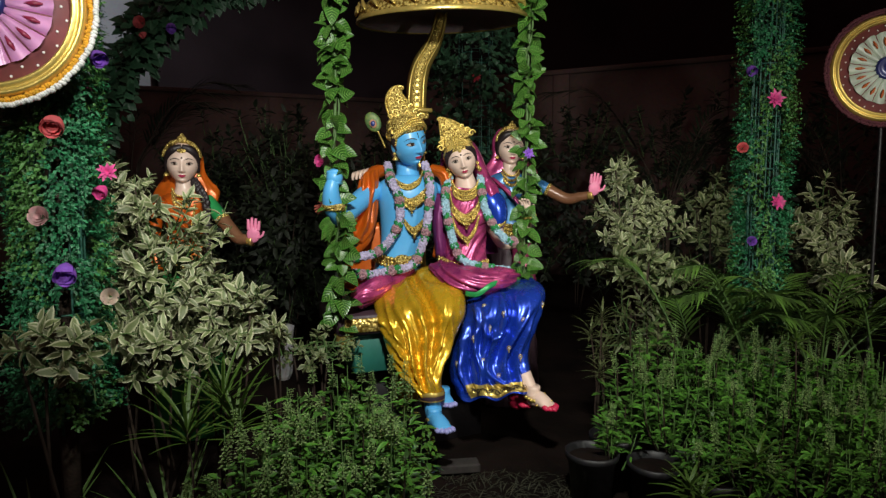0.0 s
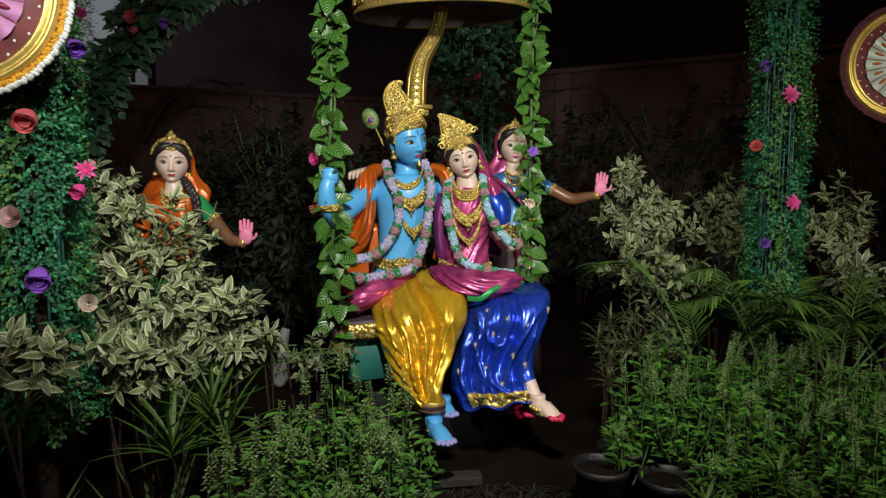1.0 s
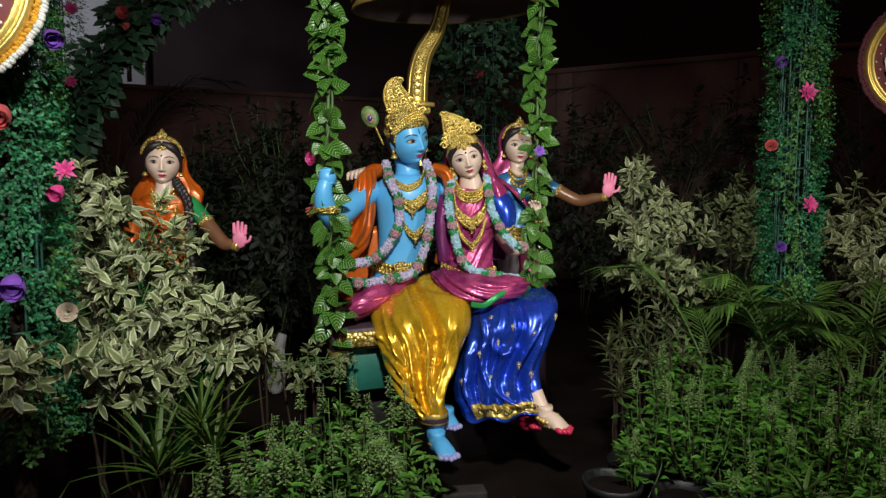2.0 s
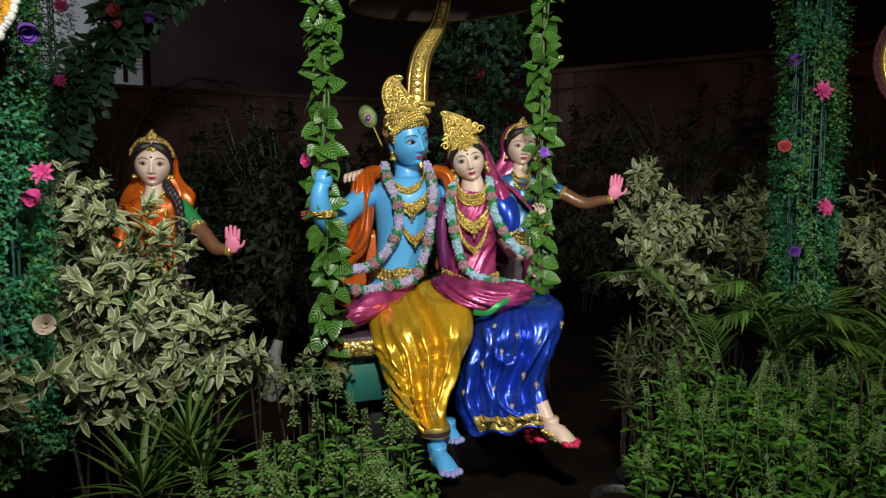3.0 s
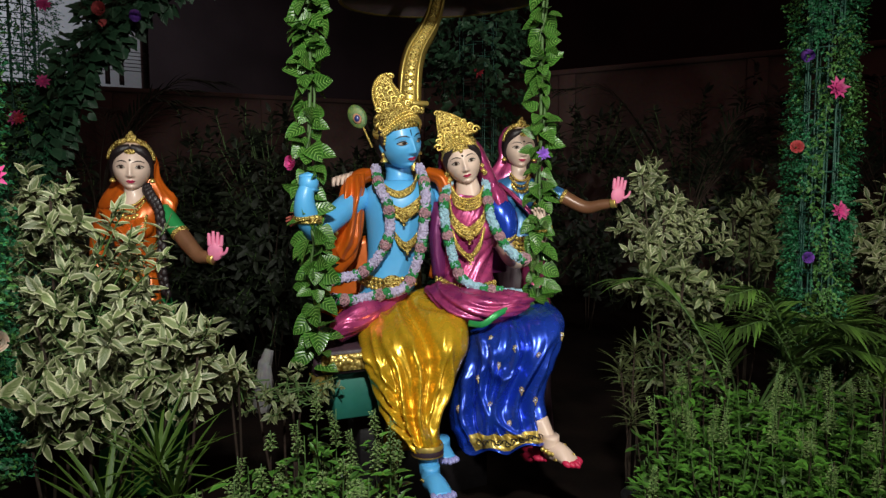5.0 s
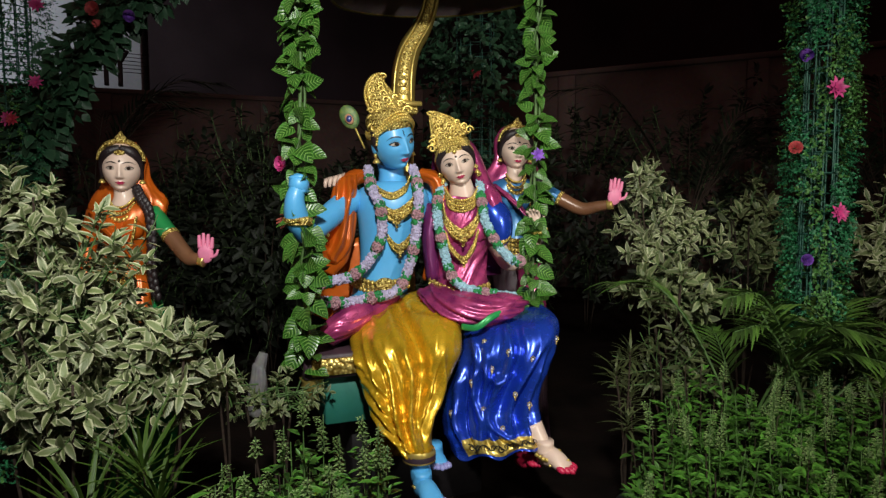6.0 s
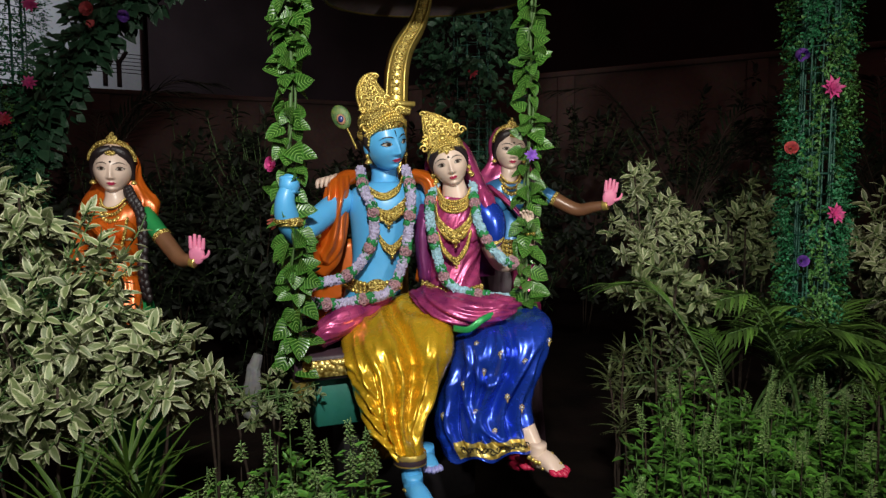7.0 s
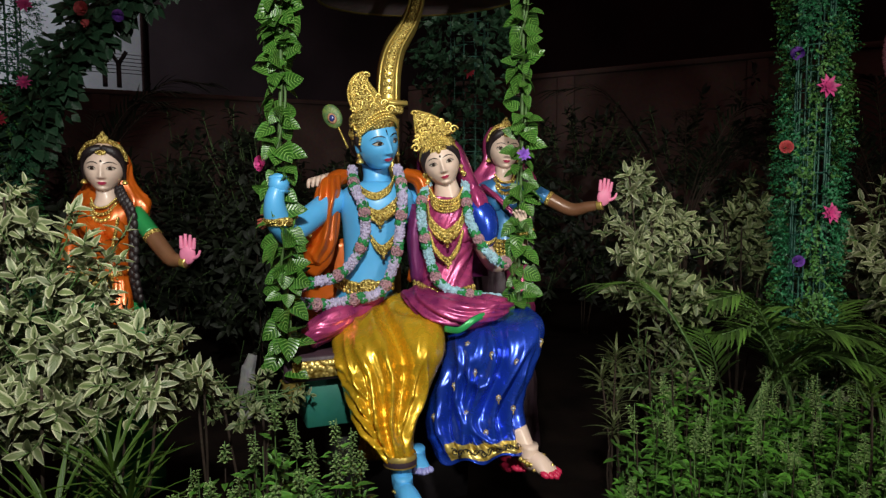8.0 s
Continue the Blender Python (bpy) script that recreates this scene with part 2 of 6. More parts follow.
def tube(s, points, radii, mat, n=16, ref=(0, 1, 0), per=6, fold=None, caps=True):
    """A smooth tube through the points. radii: one number or (across, towards ref) for each point. fold(angle, u) swells the radius."""
    rad = [(r, r) if isinstance(r, (int, float)) else r for r in ([radii] * len(points) if isinstance(radii, (int, float)) else radii)]
    c = spline([(*p, *r) for p, r in zip(points, rad)], per)
    ctr, rr = c[:, :3], np.maximum(c[:, 3:], 0.0005)
    tan = np.gradient(ctr, axis=0)
    verts = []
    for i in range(len(ctr)):
        t = unit(tan[i])
        up = np.array(ref, dtype=float)
        if abs(np.dot(up, t)) > 0.95:
            up = np.array((0, 0, 1.0)) if abs(t[2]) < 0.9 else np.array((0, 1.0, 0))
        up = unit(up - t * np.dot(up, t))
        side = np.cross(t, up)
        for k in range(n):
            a = 2 * math.pi * k / n
            w = fold(a, i / (len(ctr) - 1)) if fold else 1.0
            verts.append(ctr[i] + w * (side * math.cos(a) * rr[i, 0] + up * math.sin(a) * rr[i, 1]))
    faces = []
    m = len(ctr)
    for i in range(m - 1):
        for k in range(n):
            faces.append((i * n + k, i * n + (k + 1) % n, (i + 1) * n + (k + 1) % n, (i + 1) * n + k))
    if caps:
        verts += [ctr[0], ctr[-1]]
        for k in range(n):
            faces.append((m * n, (k + 1) % n, k))
            faces.append((m * n + 1, (m - 1) * n + k, (m - 1) * n + (k + 1) % n))
    s.add(verts, faces, mat)


def ball(s, centre, size, mat, turn=None, n=12, rows=8, shape=None):
    """An ellipsoid; turn is a 3 x 3 matrix; shape(direction) may swell it."""
    r = np.array((size, size, size) if isinstance(size, (int, float)) else size)
    verts, faces = [], []
    for i in range(rows + 1):
        th = math.pi * i / rows
        for k in range(n):
            ph = 2 * math.pi * k / n
            d = np.array((math.sin(th) * math.cos(ph), math.sin(th) * math.sin(ph), math.cos(th)))
            p = d * r
            if shape is not None:
                p = shape(d, p)
            verts.append(np.array(centre) + (turn @ p if turn is not None else p))
    for i in range(rows):
        for k in range(n):
            faces.append((i * n + k, (i + 1) * n + k, (i + 1) * n + (k + 1) % n, i * n + (k + 1) % n))
    s.add(verts, faces, mat)


def beads(s, points, r, mat, gap=1.9, n=6, rows=4):
    c = spline(points, 12)
    seg = np.r_[0, np.cumsum(np.linalg.norm(np.diff(c, axis=0), axis=1))]
    count = max(2, int(seg[-1] / (r * gap)))
    for d in np.linspace(0, seg[-1], count):
        ball(s, [np.interp(d, seg, c[:, k]) for k in range(3)], r, mat, n=n, rows=rows)


def box(s, lo, hi, mat, turn=None, centre=(0, 0, 0), bevel=0.004):
    """A box with chamfered edges, in the frame turn about centre."""
    lo, hi = np.array(lo, float), np.array(hi, float)
    b = min(bevel, 0.3 * float(np.min(hi - lo)))
    bm = bmesh.new()
    bmesh.ops.create_cube(bm, size=1)
    for v in bm.verts:
        v.co = Vector(lo + (np.array(v.co) + 0.5) * (hi - lo))
    if b > 0.0005:
        bmesh.ops.bevel(bm, geom=bm.edges[:], offset=b, segments=1, affect="EDGES")
    bm.verts.index_update()
    verts = [np.array(centre) + (turn @ np.array(v.co) if turn is not None else np.array(v.co)) for v in bm.verts]
    faces = [[v.index for v in f.verts] for f in bm.faces]
    bm.free()
    s.add(verts, faces, mat)


def lathe(s, centre, profile, mat, n=24, turn=None):
    """profile: rows of radius and height."""
    verts, faces = [], []
    for r, z in profile:
        for k in range(n):
            a = 2 * math.pi * k / n
            p = np.array((r * math.cos(a), r * math.sin(a), z))
            verts.append(np.array(centre) + (turn @ p if turn is not None else p))
    for i in range(len(profile) - 1):
        for k in range(n):
            faces.append((i * n + k, i * n + (k + 1) % n, (i + 1) * n + (k + 1) % n, (i + 1) * n + k))
    s.add(verts, faces, mat)


def rot(rx=0, ry=0, rz=0):
    return np.array(Euler([radians(a) for a in (rx, ry, rz)]).to_matrix())


def leaf(s, base, along, normal, length, width, mat, droop=0.25, rows=4, cup=0.25, blunt=0.45):
    """One leaf: two halves folded on the midrib, drooping to its tip. blunt: under 0.7 widest near its foot."""
    s.queue.append((rows, s.slot(mat), (*base, *along, *normal, length, width, droop, cup, blunt)))


def grow(s):
    """Turns the leaves that wait in s into vertices and faces."""
    for rows in sorted({q[0] for q in s.queue}):
        mine = [q for q in s.queue if q[0] == rows]
        d = np.array([q[2] for q in mine])
        base, along, normal = d[:, 0:3], d[:, 3:6], d[:, 6:9]
        length, width, droop, cup, blunt = (d[:, k][:, None] for k in range(9, 14))
        along = along / np.maximum(1e-6, np.linalg.norm(along, axis=1))[:, None]
        normal = normal - along * np.sum(normal * along, axis=1)[:, None]
        normal = normal / np.maximum(1e-6, np.linalg.norm(normal, axis=1))[:, None]
        side = np.cross(along, normal)
        t = np.linspace(0, 1, rows + 1)[None, :]
        w = 0.5 * width * np.maximum(0.03, np.abs(np.sin(math.pi * t ** blunt)) ** 0.66)
        mid = base[:, None, :] + along[:, None, :] * (length * t)[:, :, None] - normal[:, None, :] * (droop * length * t * t)[:, :, None]
        e = np.array((-1.0, 0.0, 1.0))
        verts = mid[:, :, None, :] + side[:, None, None, :] * (w[:, :, None] * e)[..., None] + normal[:, None, None, :] * ((cup * w)[:, :, None] * np.abs(e))[..., None]
        uv = np.stack(np.broadcast_arrays((0.5 + 0.5 * e)[None, :], t[0][:, None]), axis=-1).reshape(-1, 2)
        one = np.array([(i * 3 + k, i * 3 + k + 1, i * 3 + k + 4, i * 3 + k + 3) for i in range(rows) for k in (0, 1)])
        start = len(s.v)
        s.v.extend(map(tuple, verts.reshape(-1, 3).tolist()))
        s.uv.extend(map(tuple, np.tile(uv, (len(mine), 1)).tolist()))
        s.f.extend(map(tuple, (one[None] + start + (np.arange(len(mine)) * 3 * (rows + 1))[:, None, None]).reshape(-1, 4).tolist()))
        s.m.extend(np.repeat([q[1] for q in mine], len(one)).tolist())
    s.queue = []


def part(name, shape, parent, label="", flat=False, kind=""):
    at, up = Vector((0, 0, 0)), parent
    while up:
        at, up = at + up.location, up.parent
    ob = shape.build(name, tuple(at), None, flat)
    ob.parent, ob.location = parent, (0, 0, 0)
    return tagged(ob, label, kind=kind)


def thing(name, at, label, category, group=""):
    ob = new(name)
    ob.location = at
    ob.empty_display_size = 0.1
    return tagged(ob, label, category, group)

# ---- ground and walls ----


def ground_sheet():
    s = Shape()
    n = 60
    ax = np.sign(np.linspace(-1, 1, n)) * np.abs(np.linspace(-1, 1, n)) ** 2.5 * 120
    verts = [(x, y + 3, 0.03 * noise.noise((x * 1.3, y * 1.3, 0)) - 0.02) for y in ax for x in ax]
    faces = [(j * n + i, j * n + i + 1, (j + 1) * n + i + 1, (j + 1) * n + i) for j in range(n - 1) for i in range(n - 1)]
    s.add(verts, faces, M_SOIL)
    return tagged(s.build("ground"), "dark garden soil with dry grass", "ground", kind="structure")


def wall_run(name, a, b, height, thick, mat, label):
    """An upright wall from a to b with a coping."""
    s = Shape()
    a, b = np.array((*a, 0.0)), np.array((*b, 0.0))
    d = unit(b - a)
    turn = np.column_stack([d, np.cross((0, 0, 1), d), (0, 0, 1)])
    ln = float(np.linalg.norm(b - a))
    box(s, (0, 0, -0.1), (ln, thick, height), mat, turn, a, 0.01)
    if height < 4:
        box(s, (0, -0.05, height), (ln, thick + 0.05, height + 0.07), mat, turn, a, 0.01)
        for k in range(int(ln / 2.4) + 1):
            box(s, (k * 2.4, -0.06, -0.1), (k * 2.4 + 0.24, -0.002, height - 0.01), mat, turn, a, 0.01)
    return tagged(s.build(name), label, "wall", kind="structure")


ground_sheet()
wall_run("wall_west", (-12.0, 7.6), (0.2, 12.0), 2.85, 0.2, M_WALL, "plastered brown boundary wall in the dark")
wall_run("wall_east", (-0.5, 10.6), (12.0, 4.6), 2.97, 0.2, M_WALL, "plastered brown boundary wall in the dark")
wall_run("building_pale", (-14.0, 13.0), (-6.95, 15.2), 14.0, 3.0, M_PALE, "pale grey plastered building behind the wall")
# Dark building; its eastern stretch is added to stand in for black sky.
wall_run("building_and_night_screen", (-6.9, 15.4), (30.0, 25.5), 14.0, 3.0, M_DARK, "dark clad building behind the wall, extended in place of black sky")


def fence_posts():
    """Two Y-shaped steel posts with strands of wire on the wall."""
    for px, base in ((0, (-4.943, 9.900, 3.029)), (1, (-4.776, 9.980, 3.028))):
        post = thing("fence_post", base, "grey Y-shaped steel fence post on the wall", "fence post", "posts on the boundary wall")
        s = Shape()
        b = np.array(base)
        tube(s, [b - (0, 0, 0.1), b + (0, 0, 0.25)], 0.035, M_STEEL, 8)
        part("upright", s, post)
        for e in (-1, 1):
            s = Shape()
            tube(s, [b + (0, 0, 0.24), b + (e * 0.12, 0, 0.42)], 0.03, M_STEEL, 8)
            part("arm", s, post)
    s = Shape()
    b = np.array((-4.865, 9.940, 3.029))
    for k in range(6):
        tube(s, [b + (-1.6, -0.6, 0.1 + 0.055 * k), b + (0, 0, 0.11 + 0.055 * k), b + (0.42, 0.15, 0.1 + 0.055 * k)], 0.006, M_STEEL, 5)
    tagged(s.build("fence_wire", tuple(b)), "strands of thin fence wire between steel posts", "wire")


fence_posts()

# ---- flower-covered pillars of the bower ----


def blossom(s, at, kind, colour, size, face=(0, -1, 0)):
    """An artificial flower: 'tulip' closed cup, 'star' open with pointed petals, 'rose' ruffled ball."""
    face = unit(np.array(face, float))
    side = unit(np.cross(face, (0, 0, 1)))
    up = np.cross(side, face)
    rng = random.Random(int(1000 * abs(at[0]) + 77 * at[2]))
    at = np.array(at)
    if kind == "star":
        for ring, (count, tilt, ln) in enumerate(((9, 0.35, 1.0), (8, 0.8, 0.8), (6, 1.4, 0.55))):
            for k in range(count):
                a = 2 * math.pi * (k + rng.random() * 0.4) / count
                out = side * math.cos(a) + up * math.sin(a) + face * tilt
                leaf(s, at, out, face, size * 0.62 * ln * rng.uniform(0.8, 1.1), size * 0.24, colour, 0.15, 3, 0.4, 0.7)
        return
    axis = unit(face * 0.75 + side * rng.uniform(-0.5, 0.5) - up * 0.7) if kind == "tulip" else face
    u = unit(np.cross(axis, side + up * 0.3))
    T = np.column_stack([u, np.cross(axis, u), axis])
    rings = ((4, 0.50, 1.15), (3, 0.40, 1.1), (2, 0.26, 1.0)) if kind == "tulip" else ((6, 0.56, 0.62), (5, 0.46, 0.66), (4, 0.34, 0.7), (3, 0.2, 0.72))
    for ring, (count, r0, hgt) in enumerate(rings):
        for k in range(count):
            a0 = 2 * math.pi * (k + 0.5 * ring) / count + rng.uniform(-0.15, 0.15)
            half = 0.62 * 2 * math.pi / count
            verts, rows, cols = [], 5, 6
            for i in range(rows + 1):
                t = i / rows
                for j in range(cols + 1):
                    e = -1 + 2 * j / cols
                    a = a0 + e * half * (0.55 + 0.6 * t - 0.35 * t * t)
                    flare = (0.35 + 0.75 * math.sin(t * 1.9)) if kind == "tulip" else (0.45 + 0.7 * math.sin(t * 1.6) + 0.25 * t ** 3)
                    h = hgt * (t - 0.12 * e * e * t) + rng.uniform(-0.012, 0.012)
                    verts.append(at + T @ (np.array((math.cos(a) * r0 * flare, math.sin(a) * r0 * flare, h - 0.3)) * size * 0.75))
            s.add(verts, [(i * (cols + 1) + j, i * (cols + 1) + j + 1, (i + 1) * (cols + 1) + j + 1, (i + 1) * (cols + 1) + j) for i in range(rows) for j in range(cols)], colour)


def petal(name, colour):
    return material(name, colour, 0.6, 0, 0.35, 30, 0.3, 60)


F_CORAL = petal("coral_petal", (0.75, 0.13, 0.14))
F_PINK = petal("hot_pink_petal", (0.72, 0.06, 0.28))
F_BLUSH = petal("blush_petal", (0.70, 0.42, 0.42))
F_VIOLET = petal("violet_petal", (0.28, 0.10, 0.62))
F_RED = petal("crimson_petal", (0.55, 0.04, 0.07))
F_CREAM = petal("cream_petal", (0.75, 0.62, 0.5))


def pillar(at, radius, top, count, mat, flowers, label, leaf_len=0.0165, gap=0.0, seed=1, bottom=0.0):
    rng = random.Random(seed)
    p = thing("flower_pillar", (*at, 0), label, "pillar", "pillars of the bower")
    s = Shape()
    for k in range(10):
        a = 2 * math.pi * k / 10
        x, y = at[0] + radius * 0.55 * math.cos(a), at[1] + radius * 0.55 * math.sin(a)
        tube(s, [(x, y, bottom * 0.95 - 0.03), (x, y, top)], 0.004, M_WIRE, 5)
    for k in range(int(bottom / 0.085), int(top / 0.085)):
        ring = [(at[0] + radius * 0.55 * math.cos(a), at[1] + radius * 0.55 * math.sin(a), 0.05 + k * 0.085) for a in np.linspace(0, 2 * math.pi, 11)]
        tube(s, ring, 0.0035, M_WIRE, 4, ref=(0, 0, 1), per=2, caps=False)
    part("wire_cage", s, p, "green welded wire cage")
    # Foliage left off low down; an added dark pole stands for the shade there.
    if bottom:
        s = Shape()
        tube(s, [(at[0], at[1], -0.03), (at[0], at[1], top)], 0.03, M_STEM, 10)
        part("pole", s, p, "added support pole, dark in place of shade")
    s = Shape()
    made = 0
    while made < count:
        a, z = rng.uniform(0, 2 * math.pi), rng.uniform(bottom, top)
        if noise.noise((math.cos(a) * 2.3 + seed, math.sin(a) * 2.3, z * 3.2)) < -0.30 + gap + 0.3 * rng.random() - 0.15:
            continue
        warm = noise.noise((math.cos(a) * 1.8, math.sin(a) * 1.8, z * 2.2 + seed)) + rng.uniform(-0.25, 0.25)
        bulge = 1 + 0.28 * noise.noise((math.cos(a) * 1.6, math.sin(a) * 1.6 + seed, z * 2.6))
        r0 = radius * bulge * rng.uniform(0.62, 0.98)
        b = np.array((at[0] + r0 * math.cos(a), at[1] + r0 * math.sin(a), z))
        out = np.array((math.cos(a), math.sin(a), rng.uniform(-1.0, 0.35)))
        tip = b + unit(out) * leaf_len * rng.uniform(1.2, 3.4)
        for k in range(6):
            q = b + (tip - b) * (k + 1) / 6
            d = unit(out) + np.array((rng.uniform(-1, 1), rng.uniform(-1, 1), rng.uniform(-0.9, 0.9)))
            leaf(s, q, d, out + np.array((0, 0, 0.7)), leaf_len * rng.uniform(0.6, 1.15), leaf_len * 0.62, L_PILLAR_WARM if mat == L_PILLAR and warm > 0.1 else mat, 0.2, 2, 0.3, 0.6)
            made += 1
    part("foliage", s, p, "dense small artificial leaves", kind="stuff")
    for place, kind, colour, size in flowers:
        s = Shape()
        face = unit(np.array((0.25 * (place[0] - at[0]) / radius, -1, 0.15)))
        blossom(s, place, kind, colour, size, face)
        part("flower", s, p, {"star": "open star-shaped flower", "tulip": "closed hanging cup flower", "rose": "ruffled rose"}[kind])
    return p


pillar((-1.240, 2.02), 0.128, 2.75, 52000, L_PILLAR, [
    ((-1.118, 1.830, 1.409), "tulip", F_CORAL, 0.075), ((-1.177, 1.830, 1.136), "rose", F_BLUSH, 0.05), ((-1.102, 1.820, 0.983), "tulip", F_VIOLET, 0.075),
    ((-1.028, 1.900, 1.610), "tulip", F_VIOLET, 0.06), ((-1.037, 1.950, 1.268), "star", F_PINK, 0.055), ((-1.036, 1.920, 1.215), "tulip", F_PINK, 0.05),
    ((-1.036, 1.930, 0.883), "rose", F_CREAM, 0.045)], "round pillar covered in dense green leaves with flowers", seed=3, bottom=0.48)
pillar((1.608, 3.17), 0.118, 2.75, 36000, L_PILLAR, [
    ((1.574, 3.020, 1.650), "star", F_PINK, 0.075), ((1.607, 3.020, 1.162), "star", F_PINK, 0.07), ((1.457, 3.080, 1.424), "rose", F_CORAL, 0.045),
    ((1.486, 3.100, 1.805), "tulip", F_VIOLET, 0.06), ((1.510, 3.060, 0.971), "rose", F_VIOLET, 0.04)],
    "slim pillar of green leaves over a wire cage with pink flowers", gap=0.16, seed=8)
pillar((-2.52, 4.28), 0.2, 2.9, 24000, L_PILLAR, [
    ((-2.231, 4.050, 1.875), "star", F_PINK, 0.075), ((-2.416, 4.080, 1.681), "star", F_PINK, 0.08), ((-2.219, 4.070, 2.301), "star", F_PINK, 0.08), ((-2.387, 4.070, 1.675), "star", F_RED, 0.07)],
    "leafy pillar with pink flowers in half shade", seed=11)
pillar((0.27, 5.3), 0.25, 3.2, 4200, L_IVY, [((0.257, 5.020, 2.123), "star", F_RED, 0.09)], "ivy-covered pillar standing in the dark", leaf_len=0.075, seed=15)


def arch():
    """The ivy that swings over from the shaded pillar."""
    rng = random.Random(5)
    path = spline([(-2.555, 4.300, 1.368), (-2.366, 4.300, 1.691), (-2.226, 4.350, 1.981), (-2.086, 4.400, 2.237), (-1.926, 4.450, 2.439), (-1.626, 4.500, 2.644), (-1.057, 4.600, 2.811)], 10)
    ob = thing("ivy_arch", tuple(path[0]), "dark ivy garland arching over from a pillar", "vine")
    s = Shape()
    tube(s, path[::4], 0.02, M_STEM, 8)
    part("vine_stem", s, ob)
    s = Shape()
    for k in range(1300):
        p = path[rng.randrange(len(path))]
        off = np.array([rng.gauss(0, 1) for _ in range(3)])
        b = p + unit(off) * rng.uniform(0.02, 0.17)
        leaf(s, b, off + np.array((0, -0.3, -0.6)), np.array((rng.uniform(-0.5, 0.5), -1, 0.5)), rng.uniform(0.06, 0.11), rng.uniform(0.05, 0.08), L_IVY, 0.2, 3, 0.2)
    part("foliage", s, ob, kind="stuff")
    for place, kind, colour, size in (((-1.975, 4.200, 2.315), "rose", F_CORAL, 0.07), ((-1.794, 4.250, 2.307), "tulip", F_VIOLET, 0.08), ((-1.948, 4.200, 2.244), "tulip", F_CORAL, 0.05)):
        s = Shape()
        blossom(s, place, kind, colour, size)
        part("flower", s, ob)


arch()

# ---- round painted medallions ----


def medallion(at, radius, petal_mat, groove_mat, ring_mat, frill, facing, label, post):
    """A painted disc: boss, fluted petals, dotted ring, gold moulding and a frilled rim."""
    m = thing("medallion", at, label, "medallion", "painted medallions")
    at = np.array(at)
    f = unit(np.array(facing, float))
    side = unit(np.cross((0, 0, 1), -f))
    turn = np.column_stack([side, np.cross(-f, side) * -1, f])
    turn[:, 1] = np.cross(f, side)
    r = radius
    s = Shape()
    lathe(s, at, [(0, -0.02), (r * 0.9, -0.02), (r * 0.9, 0.0), (0.0, 0.0)], ring_mat, 48, turn)
    part("disc", s, m, "dark maroon painted disc")
    s = Shape()
    lathe(s, at, [(r * 0.75, 0.0), (r * 0.765, 0.02), (r * 0.79, 0.026), (r * 0.81, 0.012), (r * 0.83, 0.012), (r * 0.85, 0.024), (r * 0.88, 0.02), (r * 0.90, 0.0)], M_GOLD, 64, turn)
    part("gold_moulding", s, m, "gold-painted double ring moulding")
    count = 18
    for k in range(count):
        a0 = 2 * math.pi * k / count
        s = Shape()
        d = turn @ np.array((math.cos(a0), math.sin(a0), 0))
        t = turn @ np.array((-math.sin(a0), math.cos(a0), 0))
        w = math.pi / count
        rows, cols = 8, 6
        verts = []
        for i in range(rows + 1):
            rr = r * (0.18 + 0.40 * i / rows)
            for j in range(cols + 1):
                e = -1 + 2 * j / cols
                end = r * 0.035 * (1 - e * e) if i == rows else 0
                zz = 0.016 * (1 - e ** 4) + 0.006 * math.cos(e * 9.4) * math.sin(math.pi * i / rows)
                verts.append(at + d * (rr + end) + t * rr * w * 0.97 * e + f * zz)
        s.add(verts, [(i * (cols + 1) + j, i * (cols + 1) + j + 1, (i + 1) * (cols + 1) + j + 1, (i + 1) * (cols + 1) + j) for i in range(rows) for j in range(cols)], petal_mat)
        pe = part("petal", s, m)
        s = Shape()
        tube(s, [at + d * r * 0.36 + f * 0.018, at + d * r * 0.45 + f * 0.02, at + d * r * 0.52 + f * 0.016], [0.002, 0.007, 0.003], groove_mat, 6)
        part("groove", s, pe)
    s = Shape()
    lathe(s, at, [(r * 0.20, 0.0), (r * 0.2, 0.02), (r * 0.16, 0.03), (r * 0.13, 0.02), (r * 0.08, 0.035), (0, 0.04)], M_BOSS, 32, turn)
    part("boss", s, m, "dark blue domed boss")
    for k in range(34):
        a0 = 2 * math.pi * k / 34
        s = Shape()
        rr = r * (0.66 if k % 2 else 0.715)
        ball(s, at + turn @ np.array((rr * math.cos(a0), rr * math.sin(a0), 0.001)), r * 0.014, M_WHITE, n=8, rows=5)
        part("dot", s, m)
    s, s2 = Shape(), Shape()
    rng = random.Random(4)
    for sh, mat, ra, rb, num in ((s, frill[0], 0.90, 0.955, 260), (s2, frill[1], 0.945, 1.0, 300)):
        for k in range(num):
            a0 = 2 * math.pi * k / num + rng.uniform(-0.01, 0.01)
            mid = r * (ra + rb) / 2 * rng.uniform(0.99, 1.01)
            ball(sh, at + turn @ np.array((mid * math.cos(a0), mid * math.sin(a0), 0.006)), (r * 0.03, r * 0.03, 0.012), mat, turn, 6, 4)
    part("inner_frill", s, m)
    part("outer_frill", s2, m)
    if post:
        s = Shape()
        tube(s, [at - f * 0.03 + np.array((0, 0, 0.0)), (at[0] - f[0] * 0.03, at[1] - f[1] * 0.03, 0)], 0.010, M_BLACK, 8)
        part("post", s, m, "thin dark post")
    else:
        s = Shape()
        tube(s, [at - f * 0.02, at - f * 0.24], 0.012, M_STEEL, 8)
        part("bracket", s, m)
    return m


